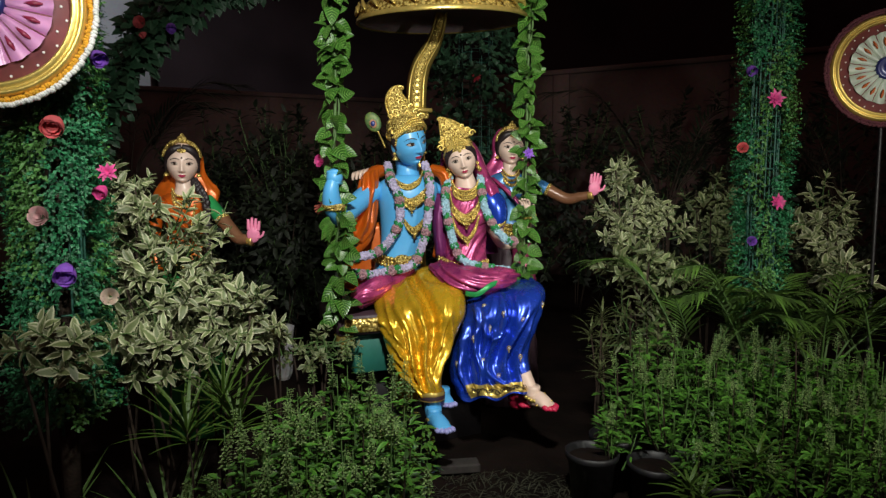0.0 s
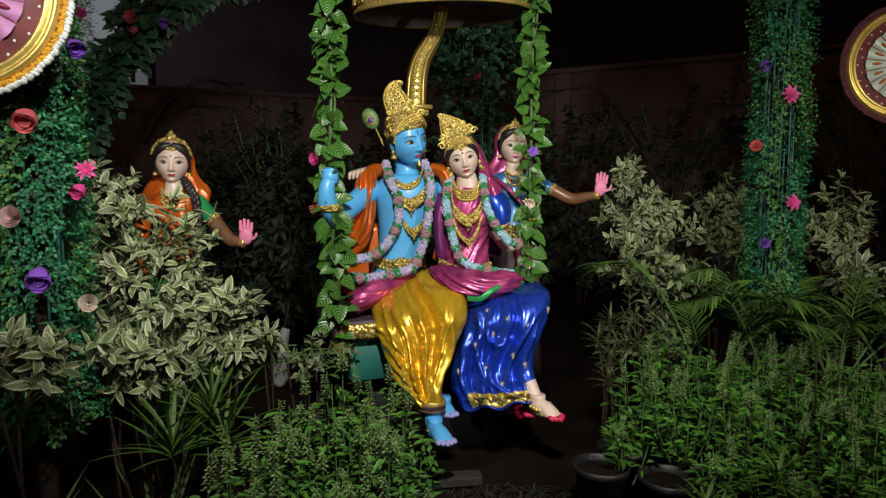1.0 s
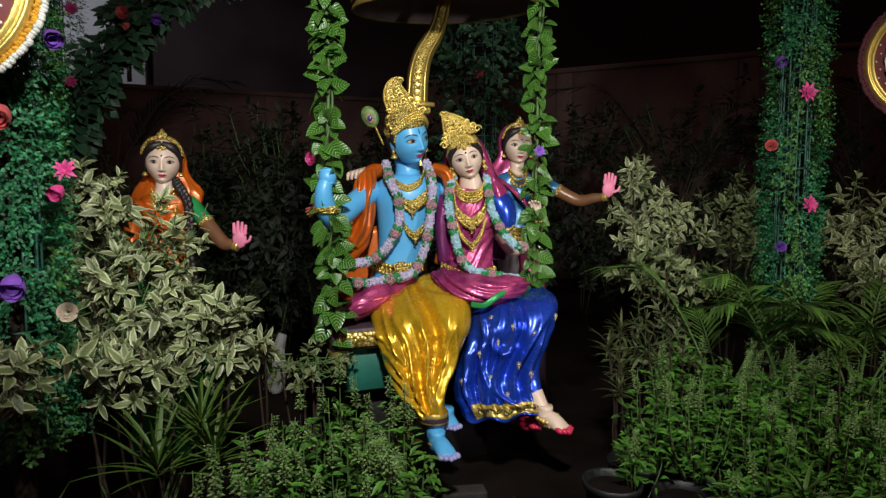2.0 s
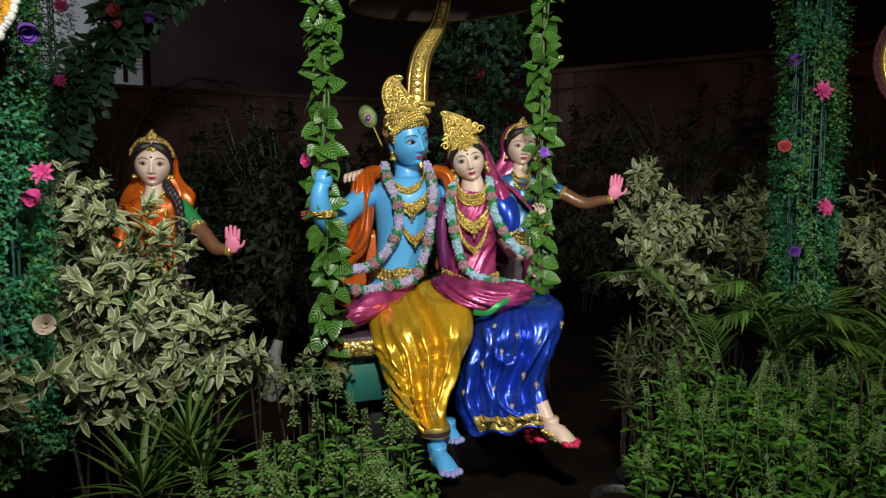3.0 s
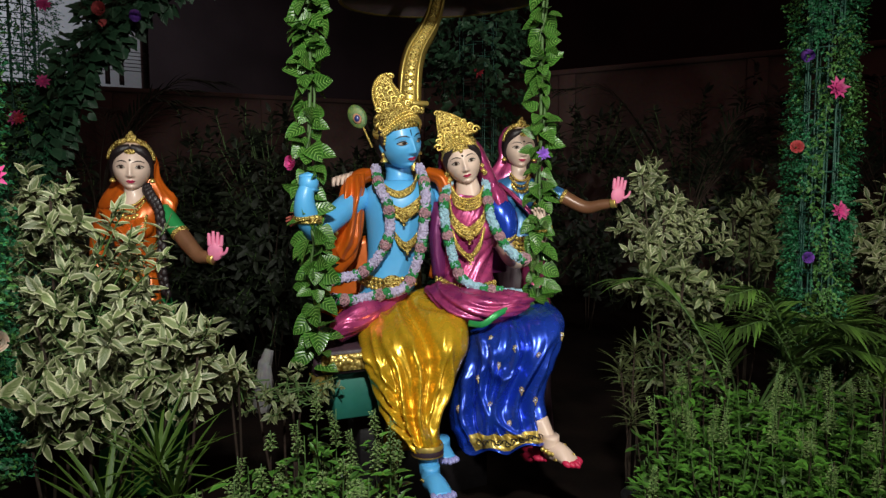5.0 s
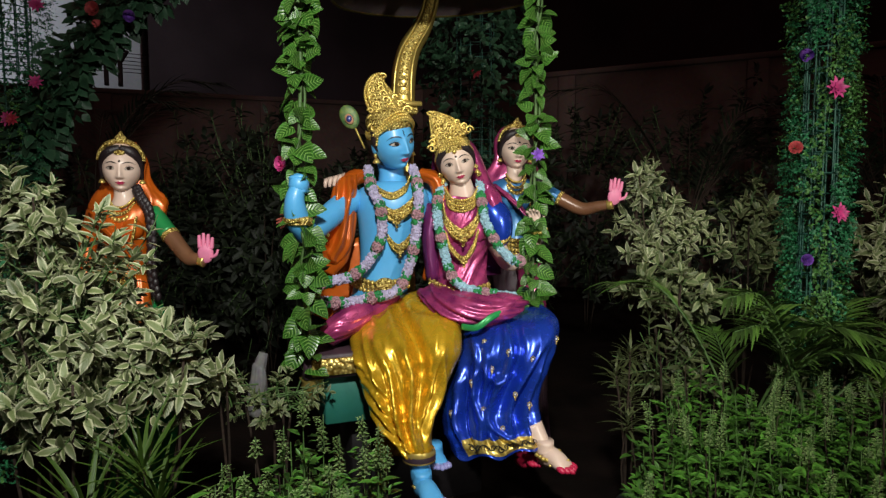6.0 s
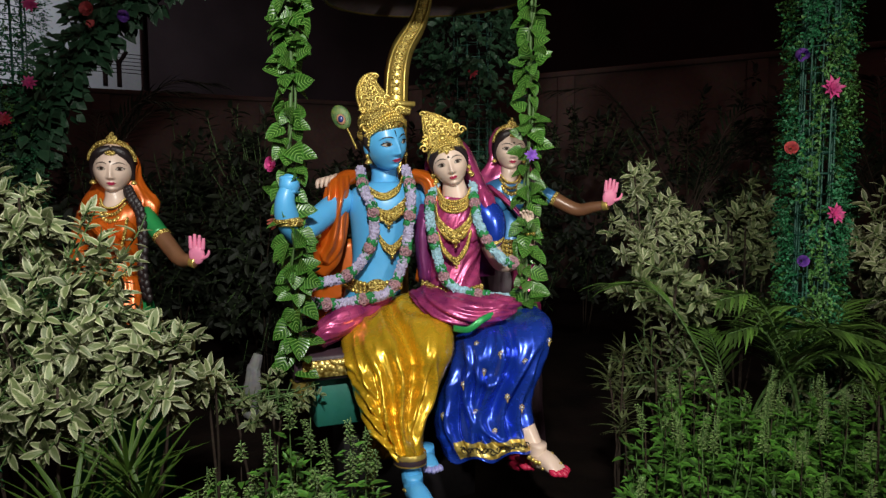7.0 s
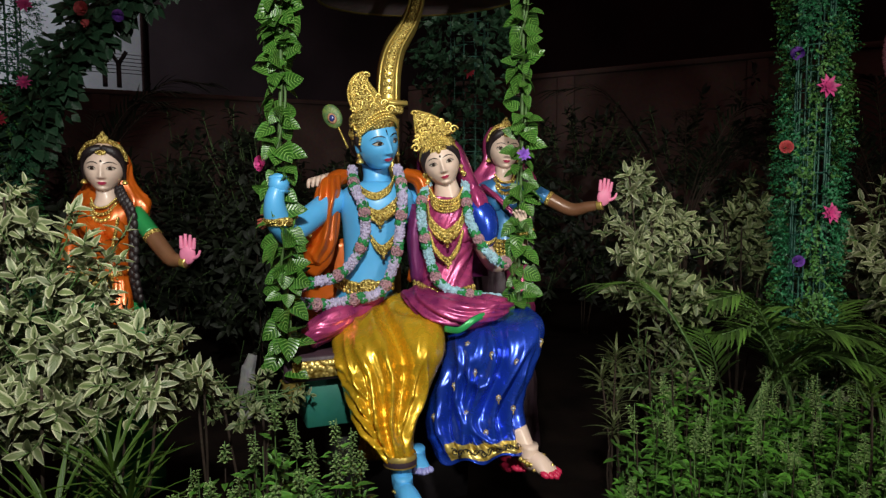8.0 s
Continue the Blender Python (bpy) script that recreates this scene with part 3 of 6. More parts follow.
M_BOSS = material("deep_blue_boss", (0.03, 0.04, 0.20), 0.35, 0.1, 0.3, 20, 0.1, 60, coat=0.3)
M_PETAL_PINK = material("lilac_pink_petal_paint", (0.68, 0.30, 0.58), 0.35, 0.1, 0.25, 14, 0.1, 50, coat=0.3)
M_PETAL_PALE = material("pale_mint_petal_paint", (0.55, 0.62, 0.52), 0.4, 0, 0.25, 14, 0.1, 50)
M_GROOVE_RED = material("maroon_groove_paint", (0.28, 0.02, 0.06), 0.4)
M_GROOVE_ORANGE = material("rust_groove_paint", (0.60, 0.13, 0.03), 0.4)
M_MAROON = material("maroon_board", (0.20, 0.05, 0.06), 0.5, 0, 0.3, 10, 0.1, 40)
M_MARIGOLD = material("marigold_frill", (0.80, 0.38, 0.02), 0.8, 0, 0.3, 40, 0.8, 80)
M_FRILLWHITE = material("white_frill", (0.75, 0.75, 0.72), 0.8, 0, 0.2, 40, 0.8, 80)
M_FRILLDARK = material("wine_frill", (0.14, 0.035, 0.05), 0.8, 0, 0.3, 40, 0.6, 80)

medallion((-1.223, 1.720, 1.710), 0.28, M_PETAL_PINK, M_GROOVE_RED, M_MAROON, (M_MARIGOLD, M_FRILLWHITE), (0.25, -1, 0), "painted lotus medallion with marigold and white frill", False)
medallion((2.220, 3.200, 1.827), 0.292, M_PETAL_PALE, M_GROOVE_ORANGE, M_MAROON, (M_FRILLDARK, M_FRILLDARK), (-0.2, -1, 0), "painted lotus medallion with a wine-red frill", True)

# ---- the swing seat ----
AX = np.array((math.cos(radians(22)), math.sin(radians(22)), 0))
BACK = np.array((-math.sin(radians(22)), math.cos(radians(22)), 0))
SEAT = np.array((-0.03, 2.85, 0))
TURN_SEAT = np.column_stack([AX, BACK, (0, 0, 1)])


def on_seat(u, v, z):
    return SEAT + AX * u + BACK * v + np.array((0, 0, z))


swing = thing("swing_seat", tuple(SEAT), "gold and plum canopied swing seat on a teal box", "swing")
s = Shape()
box(s, (-0.46, -0.02, 0.585), (0.47, 0.42, 0.675), M_PLUM, TURN_SEAT, SEAT, 0.008)
part("bench", s, swing, "plum-painted wooden bench")
s = Shape()
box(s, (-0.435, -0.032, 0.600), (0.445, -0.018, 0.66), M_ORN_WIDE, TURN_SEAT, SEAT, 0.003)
part("front_panel", s, swing, "gold scrollwork panel")
for u in (-0.43, 0.44):
    s = Shape()
    lathe(s, on_seat(u + 0.005, 0.03, 0.49), [(0.0, 0.0), (0.014, 0.005), (0.02, 0.02), (0.012, 0.03), (0.03, 0.045), (0.04, 0.065), (0.036, 0.08), (0.045, 0.09), (0.045, 0.097)], M_GOLD, 20)
    part("finial", s, swing, "turned gold finial")
s = Shape()
box(s, (-0.38, 0.03, 0.40), (0.40, 0.38, 0.583), M_TEAL, TURN_SEAT, SEAT, 0.006)
part("base_box", s, swing, "teal-painted box")
# Added support below the box, black in place of the shade there.
s = Shape()
box(s, (-0.26, 0.14, -0.02), (0.30, 0.34, 0.398), M_BLACK, TURN_SEAT, SEAT, 0.006)
part("shade_plinth", s, swing)

# the post behind, its capital, the curved strut and the canopy
cap = np.array((-0.130, 3.180, 1.613))
s = Shape()
tube(s, [(cap[0] + 0.01, cap[1] + 0.02, 0.6), (cap[0] + 0.005, cap[1] + 0.01, 1.2), tuple(cap - (0, 0, 0.06))], [0.035, 0.035, 0.04], M_GOLD, 12)
part("post", s, swing, "gold post")
s = Shape()
box(s, (-0.065, -0.05, -0.008), (0.065, 0.05, 0.012), M_GOLD, TURN_SEAT, cap, 0.004)
box(s, (-0.05, -0.04, -0.04), (0.05, 0.04, -0.008), M_ORN, TURN_SEAT, cap, 0.006)
part("capital", s, swing, "moulded gold capital")
s = Shape()
strut = [(-0.135, 3.170, 1.623), (-0.129, 3.170, 1.742), (-0.107, 3.190, 1.842), (-0.060, 3.220, 1.931), (-0.028, 3.240, 2.011), (-0.006, 3.250, 2.107)]
tube(s, strut, [(0.050, 0.016), (0.050, 0.016), (0.047, 0.016), (0.042, 0.016), (0.035, 0.016), (0.030, 0.016)], M_GOLD, 4, per=8)
strut_ob = part("strut", s, swing, "curved gold strut")
line = spline(strut, 8)
s = Shape()
for e in (-1, 1):
    tube(s, [line[i] + np.array((e * 0.036 * (1 - 0.32 * i / len(line)), -0.017, 0)) for i in range(0, len(line), 4)], 0.005, M_GOLD, 6)
part("rib", s, strut_ob)
for i in range(2, len(line) - 3, 2):
    s = Shape()
    w = 0.021 * (1 - 0.3 * i / len(line))
    c = (line[i] + line[i + 1]) / 2
    box(s, (-w, -0.0165, -0.010), (w, -0.011, 0.010), M_ORN, None, c, 0.003)
    part("boss", s, strut_ob)

C = np.array((-0.003, 3.25, 2.062))
R = 0.43
tilt_c = rot(7, -1.5, 0)
s = Shape()
lathe(s, C, [(R * 0.985, 0.0), (R * 0.8, 0.06), (R * 0.5, 0.1), (0.02, 0.12)], M_LINER, 56, tilt_c)
canopy = part("canopy", s, swing, "dark lining of a round canopy")
s = Shape()
lathe(s, C, [(R * 0.975, 0.004), (R * 0.98, -0.002), (R * 1.0, -0.004), (R * 1.010, 0.002), (R * 1.0, 0.009), (R * 1.002, 0.015), (R * 0.985, 0.02)], M_GOLD, 72, tilt_c)
part("rim", s, canopy, "gold rim")
s = Shape()
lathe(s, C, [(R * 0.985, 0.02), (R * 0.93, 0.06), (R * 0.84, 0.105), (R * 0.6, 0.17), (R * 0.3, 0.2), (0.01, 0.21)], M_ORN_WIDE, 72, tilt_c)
part("dome", s, canopy, "gold embossed dome")
for k in range(26):
    a = 2 * math.pi * k / 26
    s = Shape()
    d = np.array((math.cos(a), math.sin(a), 0))
    q = np.array((-math.sin(a), math.cos(a), 0))
    pts = [C + tilt_c @ (d * R * 1.0 + q * 0.04 + np.array((0, 0, 0.035))), C + tilt_c @ (d * R * 0.99 + q * 0.015 + np.array((0, 0, 0.06))), C + tilt_c @ (d * R * 0.96 - q * 0.02 + np.array((0, 0, 0.07))), C + tilt_c @ (d * R * 0.96 - q * 0.035 + np.array((0, 0, 0.095)))]
    tube(s, pts, [0.004, 0.012, 0.011, 0.005], M_GOLD, 6)
    part("scroll", s, canopy)

ROPES = ([on_seat(-0.455, 0.0, 0.66), on_seat(-0.445, -0.01, 1.0), (-0.473, 2.720, 1.234), (-0.461, 2.740, 1.668), (-0.474, 2.760, 1.980), on_seat(-0.49, 0.0, 2.9)],
         [on_seat(0.455, 0.0, 0.66), on_seat(0.455, 0.0, 1.0), (0.402, 3.070, 1.238), (0.409, 3.080, 1.726), (0.418, 3.100, 2.076), on_seat(0.50, 0.0, 2.9)])
for pts in ROPES:
    s = Shape()
    tube(s, pts, 0.007, M_GSTEM, 8)
    part("rope", s, swing, "green-wrapped swing rope")


def rope_vine(pts, seed, label):
    rng = random.Random(seed)
    path = spline(pts, 24)
    ob = thing("leaf_garland", tuple(path[0]), label, "vine", "leaf garlands on the ropes")
    stem = Shape()
    tube(stem, [p + np.array((0.016 * math.sin(i * 1.3), -0.016 * math.cos(i * 1.3), 0)) for i, p in enumerate(path[::6])], 0.005, M_GSTEM, 6)
    part("vine_stem", stem, ob)
    seg = np.r_[0, np.cumsum(np.linalg.norm(np.diff(path, axis=0), axis=1))]
    d = 0.0
    while d < seg[-1]:
        p = np.array([np.interp(d, seg, path[:, k]) for k in range(3)])
        a0 = rng.uniform(0, 6.28)
        for k in range(rng.choice((3, 4, 5, 6))):
            a = a0 + k * 1.7 + rng.uniform(-0.4, 0.4)
            out = np.array((math.cos(a), 0.7 * math.sin(a) - 0.35, 0))
            b = p + out * rng.uniform(0.006, 0.03) + np.array((0, 0, rng.uniform(-0.03, 0.03)))
            ln = rng.uniform(0.05, 0.082)
            s = Shape()
            leaf(s, b, out * rng.uniform(0.5, 1.3) + np.array((0, 0, rng.uniform(-1.2, 0.35))), out * 0.5 + np.array((rng.uniform(-1.2, 1.2), rng.uniform(-1.2, -0.3), rng.uniform(-0.3, 1.1))), ln, ln * rng.uniform(0.80, 0.98), L_POTHOS, rng.uniform(0.1, 0.5), 7, 0.26, 0.52)
            part("leaf", s, ob)
        d += rng.choice((0.022, 0.03, 0.04, 0.066))
    return ob


g = rope_vine(ROPES[0], 21, "glossy striped green leaf garland round the swing rope")
s = Shape()
blossom(s, (-0.524, 2.700, 1.342), "rose", F_PINK, 0.045, (-0.5, -0.8, 0))
part("flower", s, g, "pink rosebud")
g = rope_vine(ROPES[1], 22, "glossy striped green leaf garland with a blue flower")
s = Shape()
blossom(s, (0.402, 2.980, 1.391), "star", F_VIOLET, 0.05, (0.2, -0.9, 0))
part("flower", s, g, "blue-violet flower")

# ---- painted statues, each one mesh ----


def bump2(x, z, cx, cz, wx, wz):
    return math.exp(-(((x - cx) / wx) ** 2) - ((z - cz) / wz) ** 2)


def hollow(x, z):
    """How far the face lies behind (+) or before (-) a plain oval: sockets, lids, nose, cheeks, lips and chin."""
    ax = abs(x)
    t = min(1.0, max(0.0, (0.12 - z) / 0.48))
    under = 1 / (1 + math.exp(min(40.0, (-z - 0.405) / 0.018)))
    above = 1 / (1 + math.exp(min(40.0, (z - 0.15) / 0.05)))
    nose = math.exp(-((x / (0.062 + 0.034 * t)) ** 2)) * (0.055 + 0.17 * t ** 1.3) * under * above
    nose += bump2(ax, z, 0.10, -0.36, 0.045, 0.05) * 0.06
    socket = bump2(ax, z, 0.31, 0.02, 0.19, 0.12) * 0.075 - bump2(ax, z, 0.31, 0.03, 0.13, 0.075) * 0.045
    brow = bump2(ax, z, 0.30, 0.23, 0.24, 0.07) * 0.02
    cheek = bump2(ax, z, 0.38, -0.36, 0.2, 0.2) * 0.035
    lips = math.exp(-((x / 0.15) ** 2)) * (math.exp(-(((z + 0.56) / 0.035) ** 2)) * 0.04 + math.exp(-(((z + 0.64) / 0.04) ** 2)) * 0.045)
    muzzle = bump2(x, z, 0, -0.58, 0.22, 0.14) * 0.035
    chin = bump2(x, z, 0, -0.92, 0.34, 0.2) * 0.15 + bump2(x, z, 0, -0.86, 0.16, 0.1) * 0.05
    dip = bump2(x, z, 0, -0.745, 0.16, 0.04) * 0.025
    return socket + dip - nose - brow - cheek - lips - muzzle - chin


def lens(s, front, upper, lower, mat, lift):
    """A painted shape that lies on the face between two curves of x and z."""
    up, lo = spline(upper, 5), spline(lower, 5)
    verts = []
    for k in range(4):
        f = k / 3
        verts += [front(*(p * (1 - f) + q * f), lift) for p, q in zip(up, lo)]
    n = len(up)
    s.add(verts, [(k * n + i, k * n + i + 1, (k + 1) * n + i + 1, (k + 1) * n + i) for k in range(3) for i in range(n - 1)], mat)


def head(s, c, yaw, pitch, roll, size, skin, lip=None, wide=1.0, gaze=0.0):
    """A head turned by yaw to its left; size is half its height."""
    T = rot(0, 0, yaw) @ rot(pitch, 0, 0) @ rot(0, roll, 0)
    c = np.array(c)
    k = size

    def shape(d, p):
        x, y, z = p / k
        low = max(0.0, -z)
        x *= 1 - 0.20 * low ** 1.8
        y *= 1 - 0.10 * low
        if d[1] < 0:
            y += hollow(x, z) * min(1.0, -d[1] * 4)
        return np.array((x, y, z * (0.9 if z < 0 else 1.0))) * k
    T = T @ np.diag((wide, wide, 1.0))
    ball(s, c, (0.70 * k, 0.80 * k, k), skin, T, 104, 84, shape)

    def at(x, y, z):
        return c + T @ (np.array((x, y, z)) * k)

    def front(x, z, lift=0.0):
        """A place on the face."""
        w = 1 - 0.20 * max(0, -z) ** 1.8
        y = -0.80 * math.sqrt(max(0.02, 1 - (x / (0.70 * w)) ** 2 - z * z)) * (1 - 0.10 * max(0, -z))
        return at(x, y + hollow(x, z) - lift, z * (0.9 if z < 0 else 1.0))
    for e in (-1, 1):
        lid = [(e * 0.17, -0.005), (e * 0.235, 0.045), (e * 0.31, 0.06), (e * 0.39, 0.05), (e * 0.47, 0.012)]
        rim = [(e * 0.17, -0.005), (e * 0.235, -0.03), (e * 0.31, -0.042), (e * 0.39, -0.028), (e * 0.47, 0.012)]
        lens(s, front, lid, rim, M_EYE, 0.012)
        g = e * 0.31 + gaze
        lens(s, front, [(g - 0.07, 0.015), (g - 0.04, 0.052), (g, 0.06), (g + 0.04, 0.052), (g + 0.07, 0.015)], [(g - 0.07, 0.015), (g - 0.045, -0.026), (g, -0.040), (g + 0.045, -0.026), (g + 0.07, 0.015)], M_IRIS, 0.018)
        lens(s, front, [(x * (1.0 if i < 4 else 1.06), z + q) for i, ((x, z), q) in enumerate(zip(lid, (0.010, 0.030, 0.038, 0.034, 0.022)))], lid, M_BLACK, 0.024)
        lens(s, front, rim, [(x, z - q) for (x, z), q in zip(rim, (0.004, 0.013, 0.016, 0.014, 0.004))], M_IRIS, 0.022)
        lens(s, front, [(x, z + 0.062 + q) for (x, z), q in zip(lid, (0.0, 0.006, 0.007, 0.006, 0.0))], [(x, z + 0.06) for x, z in lid], M_CREASE, 0.012)
        brow = [(e * 0.09, 0.185), (e * 0.19, 0.25), (e * 0.31, 0.27), (e * 0.43, 0.235), (e * 0.53, 0.155)]
        lens(s, front, brow, [(x, z - q) for (x, z), q in zip(brow, (0.014, 0.04, 0.038, 0.026, 0.004))], M_BLACK, 0.014)
        ball(s, at(e * 0.69, 0.04, -0.08), (0.06 * k, 0.12 * k, 0.2 * k), skin, T, 12, 10)
        ball(s, at(e * 0.71, -0.02, -0.33), (0.06 * k, 0.06 * k, 0.08 * k), M_GOLD, T, 8, 6)
        lathe(s, at(e * 0.71, -0.02, -0.60), [(0.02 * k, 0.0), (0.12 * k, 0.03 * k), (0.125 * k, 0.06 * k), (0.08 * k, 0.14 * k), (0.02 * k, 0.2 * k)], M_GOLD, 12)
    bow = [(-0.175, -0.578), (-0.07, -0.535), (0, -0.548), (0.07, -0.535), (0.175, -0.578)]
    mid = [(-0.175, -0.578), (-0.07, -0.594), (0, -0.60), (0.07, -0.594), (0.175, -0.578)]
    lens(s, front, bow, mid, lip or M_LIP, 0.014)
    lens(s, front, mid, [(-0.175, -0.578), (-0.085, -0.652), (0, -0.672), (0.085, -0.652), (0.175, -0.578)], lip or M_LIP, 0.017)
    lens(s, front, [(x, z + 0.006) for x, z in mid], [(x, z - 0.005) for x, z in mid], M_LIPDARK, 0.024)
    return at, front, T


def hand(s, wrist, way, normal, size, mat, spread=0.5, curl=0.0):
    """An open hand from the wrist along way, its palm facing normal."""
    way, normal = unit(np.array(way, float)), np.array(normal, float)
    normal = unit(normal - way * np.dot(normal, way))
    side = np.cross(way, normal)
    w = np.array(wrist)
    T = np.column_stack([side, normal, way])
    ball(s, w + way * size * 0.28, (size * 0.25, size * 0.09, size * 0.32), mat, T, 14, 10)
    for i, (e, ln) in enumerate(((-0.18, 0.40), (-0.062, 0.47), (0.06, 0.45), (0.175, 0.36))):
        b = w + way * size * 0.46 + side * size * e
        d = unit(way + side * e * spread * 2)
        tube(s, [b, b + d * size * ln * 0.5 + normal * curl * size * 0.1, b + d * size * ln * (1 - 0.3 * curl) + normal * curl * size * 0.3], [size * 0.068, size * 0.064, size * 0.046], mat, 8, ref=tuple(normal))
    b = w + way * size * 0.16 + side * size * 0.16
    tube(s, [b, b + (side * 0.18 + way * 0.12 + normal * 0.08) * size, b + (side * 0.24 + way * 0.30 + normal * 0.08) * size], [size * 0.06, size * 0.05, size * 0.036], mat, 8, ref=tuple(normal))


def foot(s, ankle, toe, mat, toe_mat, width=0.034):
    a, t = np.array(ankle), np.array(toe)
    d = unit(t - a)
    side = unit(np.cross(d, (0, 0, 1)))
    tube(s, [a + (0, 0, 0.05), a, a * 0.6 + t * 0.4 + (0, 0, 0.006), a * 0.25 + t * 0.75, t - d * 0.012], [(0.03, 0.036), (0.034, 0.042), (width * 1.02, 0.033), (width * 1.1, 0.022), (width, 0.014)], mat, 14, ref=(0, 0, 1))
    for k in range(5):
        e = -1 + k * 0.5
        p = t + side * width * 0.92 * e - d * 0.014 * (abs(e) if e < 0 else e * 1.4)
        ball(s, p, (0.0115 if k else 0.014, 0.020, 0.0115), toe_mat, np.column_stack([side, d, np.cross(side, d)]), 8, 6)


def folds(count, amp, phase=0.0, drift=0.6, seed=0.0, ramp=None):
    """Cloth that gathers in uneven, slanting ridges."""
    q = count / 5.0

    def ridge(x, y, z):
        return 1 - 2.2 * abs(noise.noise((x, y, z)))

    def f(a, u):
        b = a + phase + drift * (u - 0.5) * 1.6 + 0.35 * noise.noise((seed, u * 3.0, math.cos(a)))
        x, y = math.cos(b), math.sin(b)
        big = ridge(x * q + seed, y * q, u * 1.1)
        mid = ridge(x * q * 2.6, y * q * 2.6 + seed, u * 2.2 + 0.4 * x)
        small = ridge(x * q * 5.2 + 3, y * q * 5.2 + seed, u * 3.4)
        w = 1.0
        if ramp:
            w = min(1.0, max(0.0, (u - ramp[0]) / (ramp[1] - ramp[0])))
            w = 0.18 + 0.82 * w * w * (3 - 2 * w)
        return 1 + w * amp * (0.85 * big + 0.6 * mid + 0.15 * small - 0.75)
    return f


def garland(s, points, r, main, step=0.135):
    """A flower garland: ruffled lengths, green rings, and roses between them."""
    c = spline(points, 16)
    seg = np.r_[0, np.cumsum(np.linalg.norm(np.diff(c, axis=0), axis=1))]

    def at(d):
        return np.array([np.interp(d, seg, c[:, k]) for k in range(3)])
    d = 0.0
    rng = random.Random(int(1000 * r) + len(points))
    while d < seg[-1] - 0.01:
        e = min(d + step * 0.55, seg[-1])
        stretch = [at(q) for q in np.linspace(d, e, 9)]
        for p in stretch:
            for k in range(15):
                off = unit(np.array([rng.gauss(0, 1), rng.gauss(0, 1) - 0.3, rng.gauss(0, 1)]))
                ball(s, p + off * r * 0.80, r * rng.uniform(0.20, 0.30), main, n=5, rows=3)
            ball(s, p, r * 0.82, main, n=10, rows=6)
        for q0, q1, mat in ((e, e + step * 0.13, M_LEAFRING), (e + step * 0.32, e + step * 0.45, M_LEAFRING)):
            if q1 < seg[-1]:
                for p in (at(q0), at(0.5 * (q0 + q1)), at(q1)):
                    for k in range(8):
                        off = unit(np.array([rng.gauss(0, 1) for _ in range(3)]))
                        ball(s, p + off * r * 0.7, r * 0.48, mat, n=6, rows=4)
        if e + step * 0.22 < seg[-1]:
            p = at(e + step * 0.225)
            ball(s, p, r * 1.15, M_ROSE, n=10, rows=7)
            for k in range(16):
                a = k * 2.4
                rr = r * (0.25 + 0.85 * k / 16)
                q = p + np.array((rr * math.cos(a), -r * (1.2 - 0.8 * (k / 16) ** 2), rr * math.sin(a)))
                tube(s, [q + np.array((-math.sin(a) * r * 0.4, 0, math.cos(a) * r * 0.4)), q - np.array((0, r * 0.16, 0)), q + np.array((math.sin(a) * r * 0.4, 0, -math.cos(a) * r * 0.4))], [r * 0.06, r * 0.16, r * 0.06], M_ROSE, 5, per=2)
        d = e + step * 0.45


def jewel(s, points, r, rows=2, drop=None):
    """A gold necklace of bead rows, with drops along its lower edge."""
    mids = [np.array(p) + np.array((0, 0, -(rows - 1) * r * 0.7)) for p in points]
    n = len(mids)
    tube(s, mids, [(r * 0.5, r * (0.7 + 0.75 * rows * math.sin(math.pi * (i + 0.4) / (n - 0.2)))) for i in range(n)], M_ORN, 10, ref=(0, 0, 1))
    for k in (0, rows):
        beads(s, [np.array(p) + np.array((0, -r * 0.4, -k * r * 1.3 + r * 0.4)) for p in points], r * 0.5, M_GOLD, 1.6)
    if drop is not None:
        p = np.array(drop)
        for dx, dz, q in ((0, 0, 1.6), (-1.6, 0.6, 1.1), (1.6, 0.6, 1.1), (0, -2.2, 1.2), (-1.2, -1.8, 0.8), (1.2, -1.8, 0.8), (0, -4, 0.8)):
            ball(s, p + np.array((dx * r, 0, dz * r)), r * q, M_ORN, n=8, rows=6)


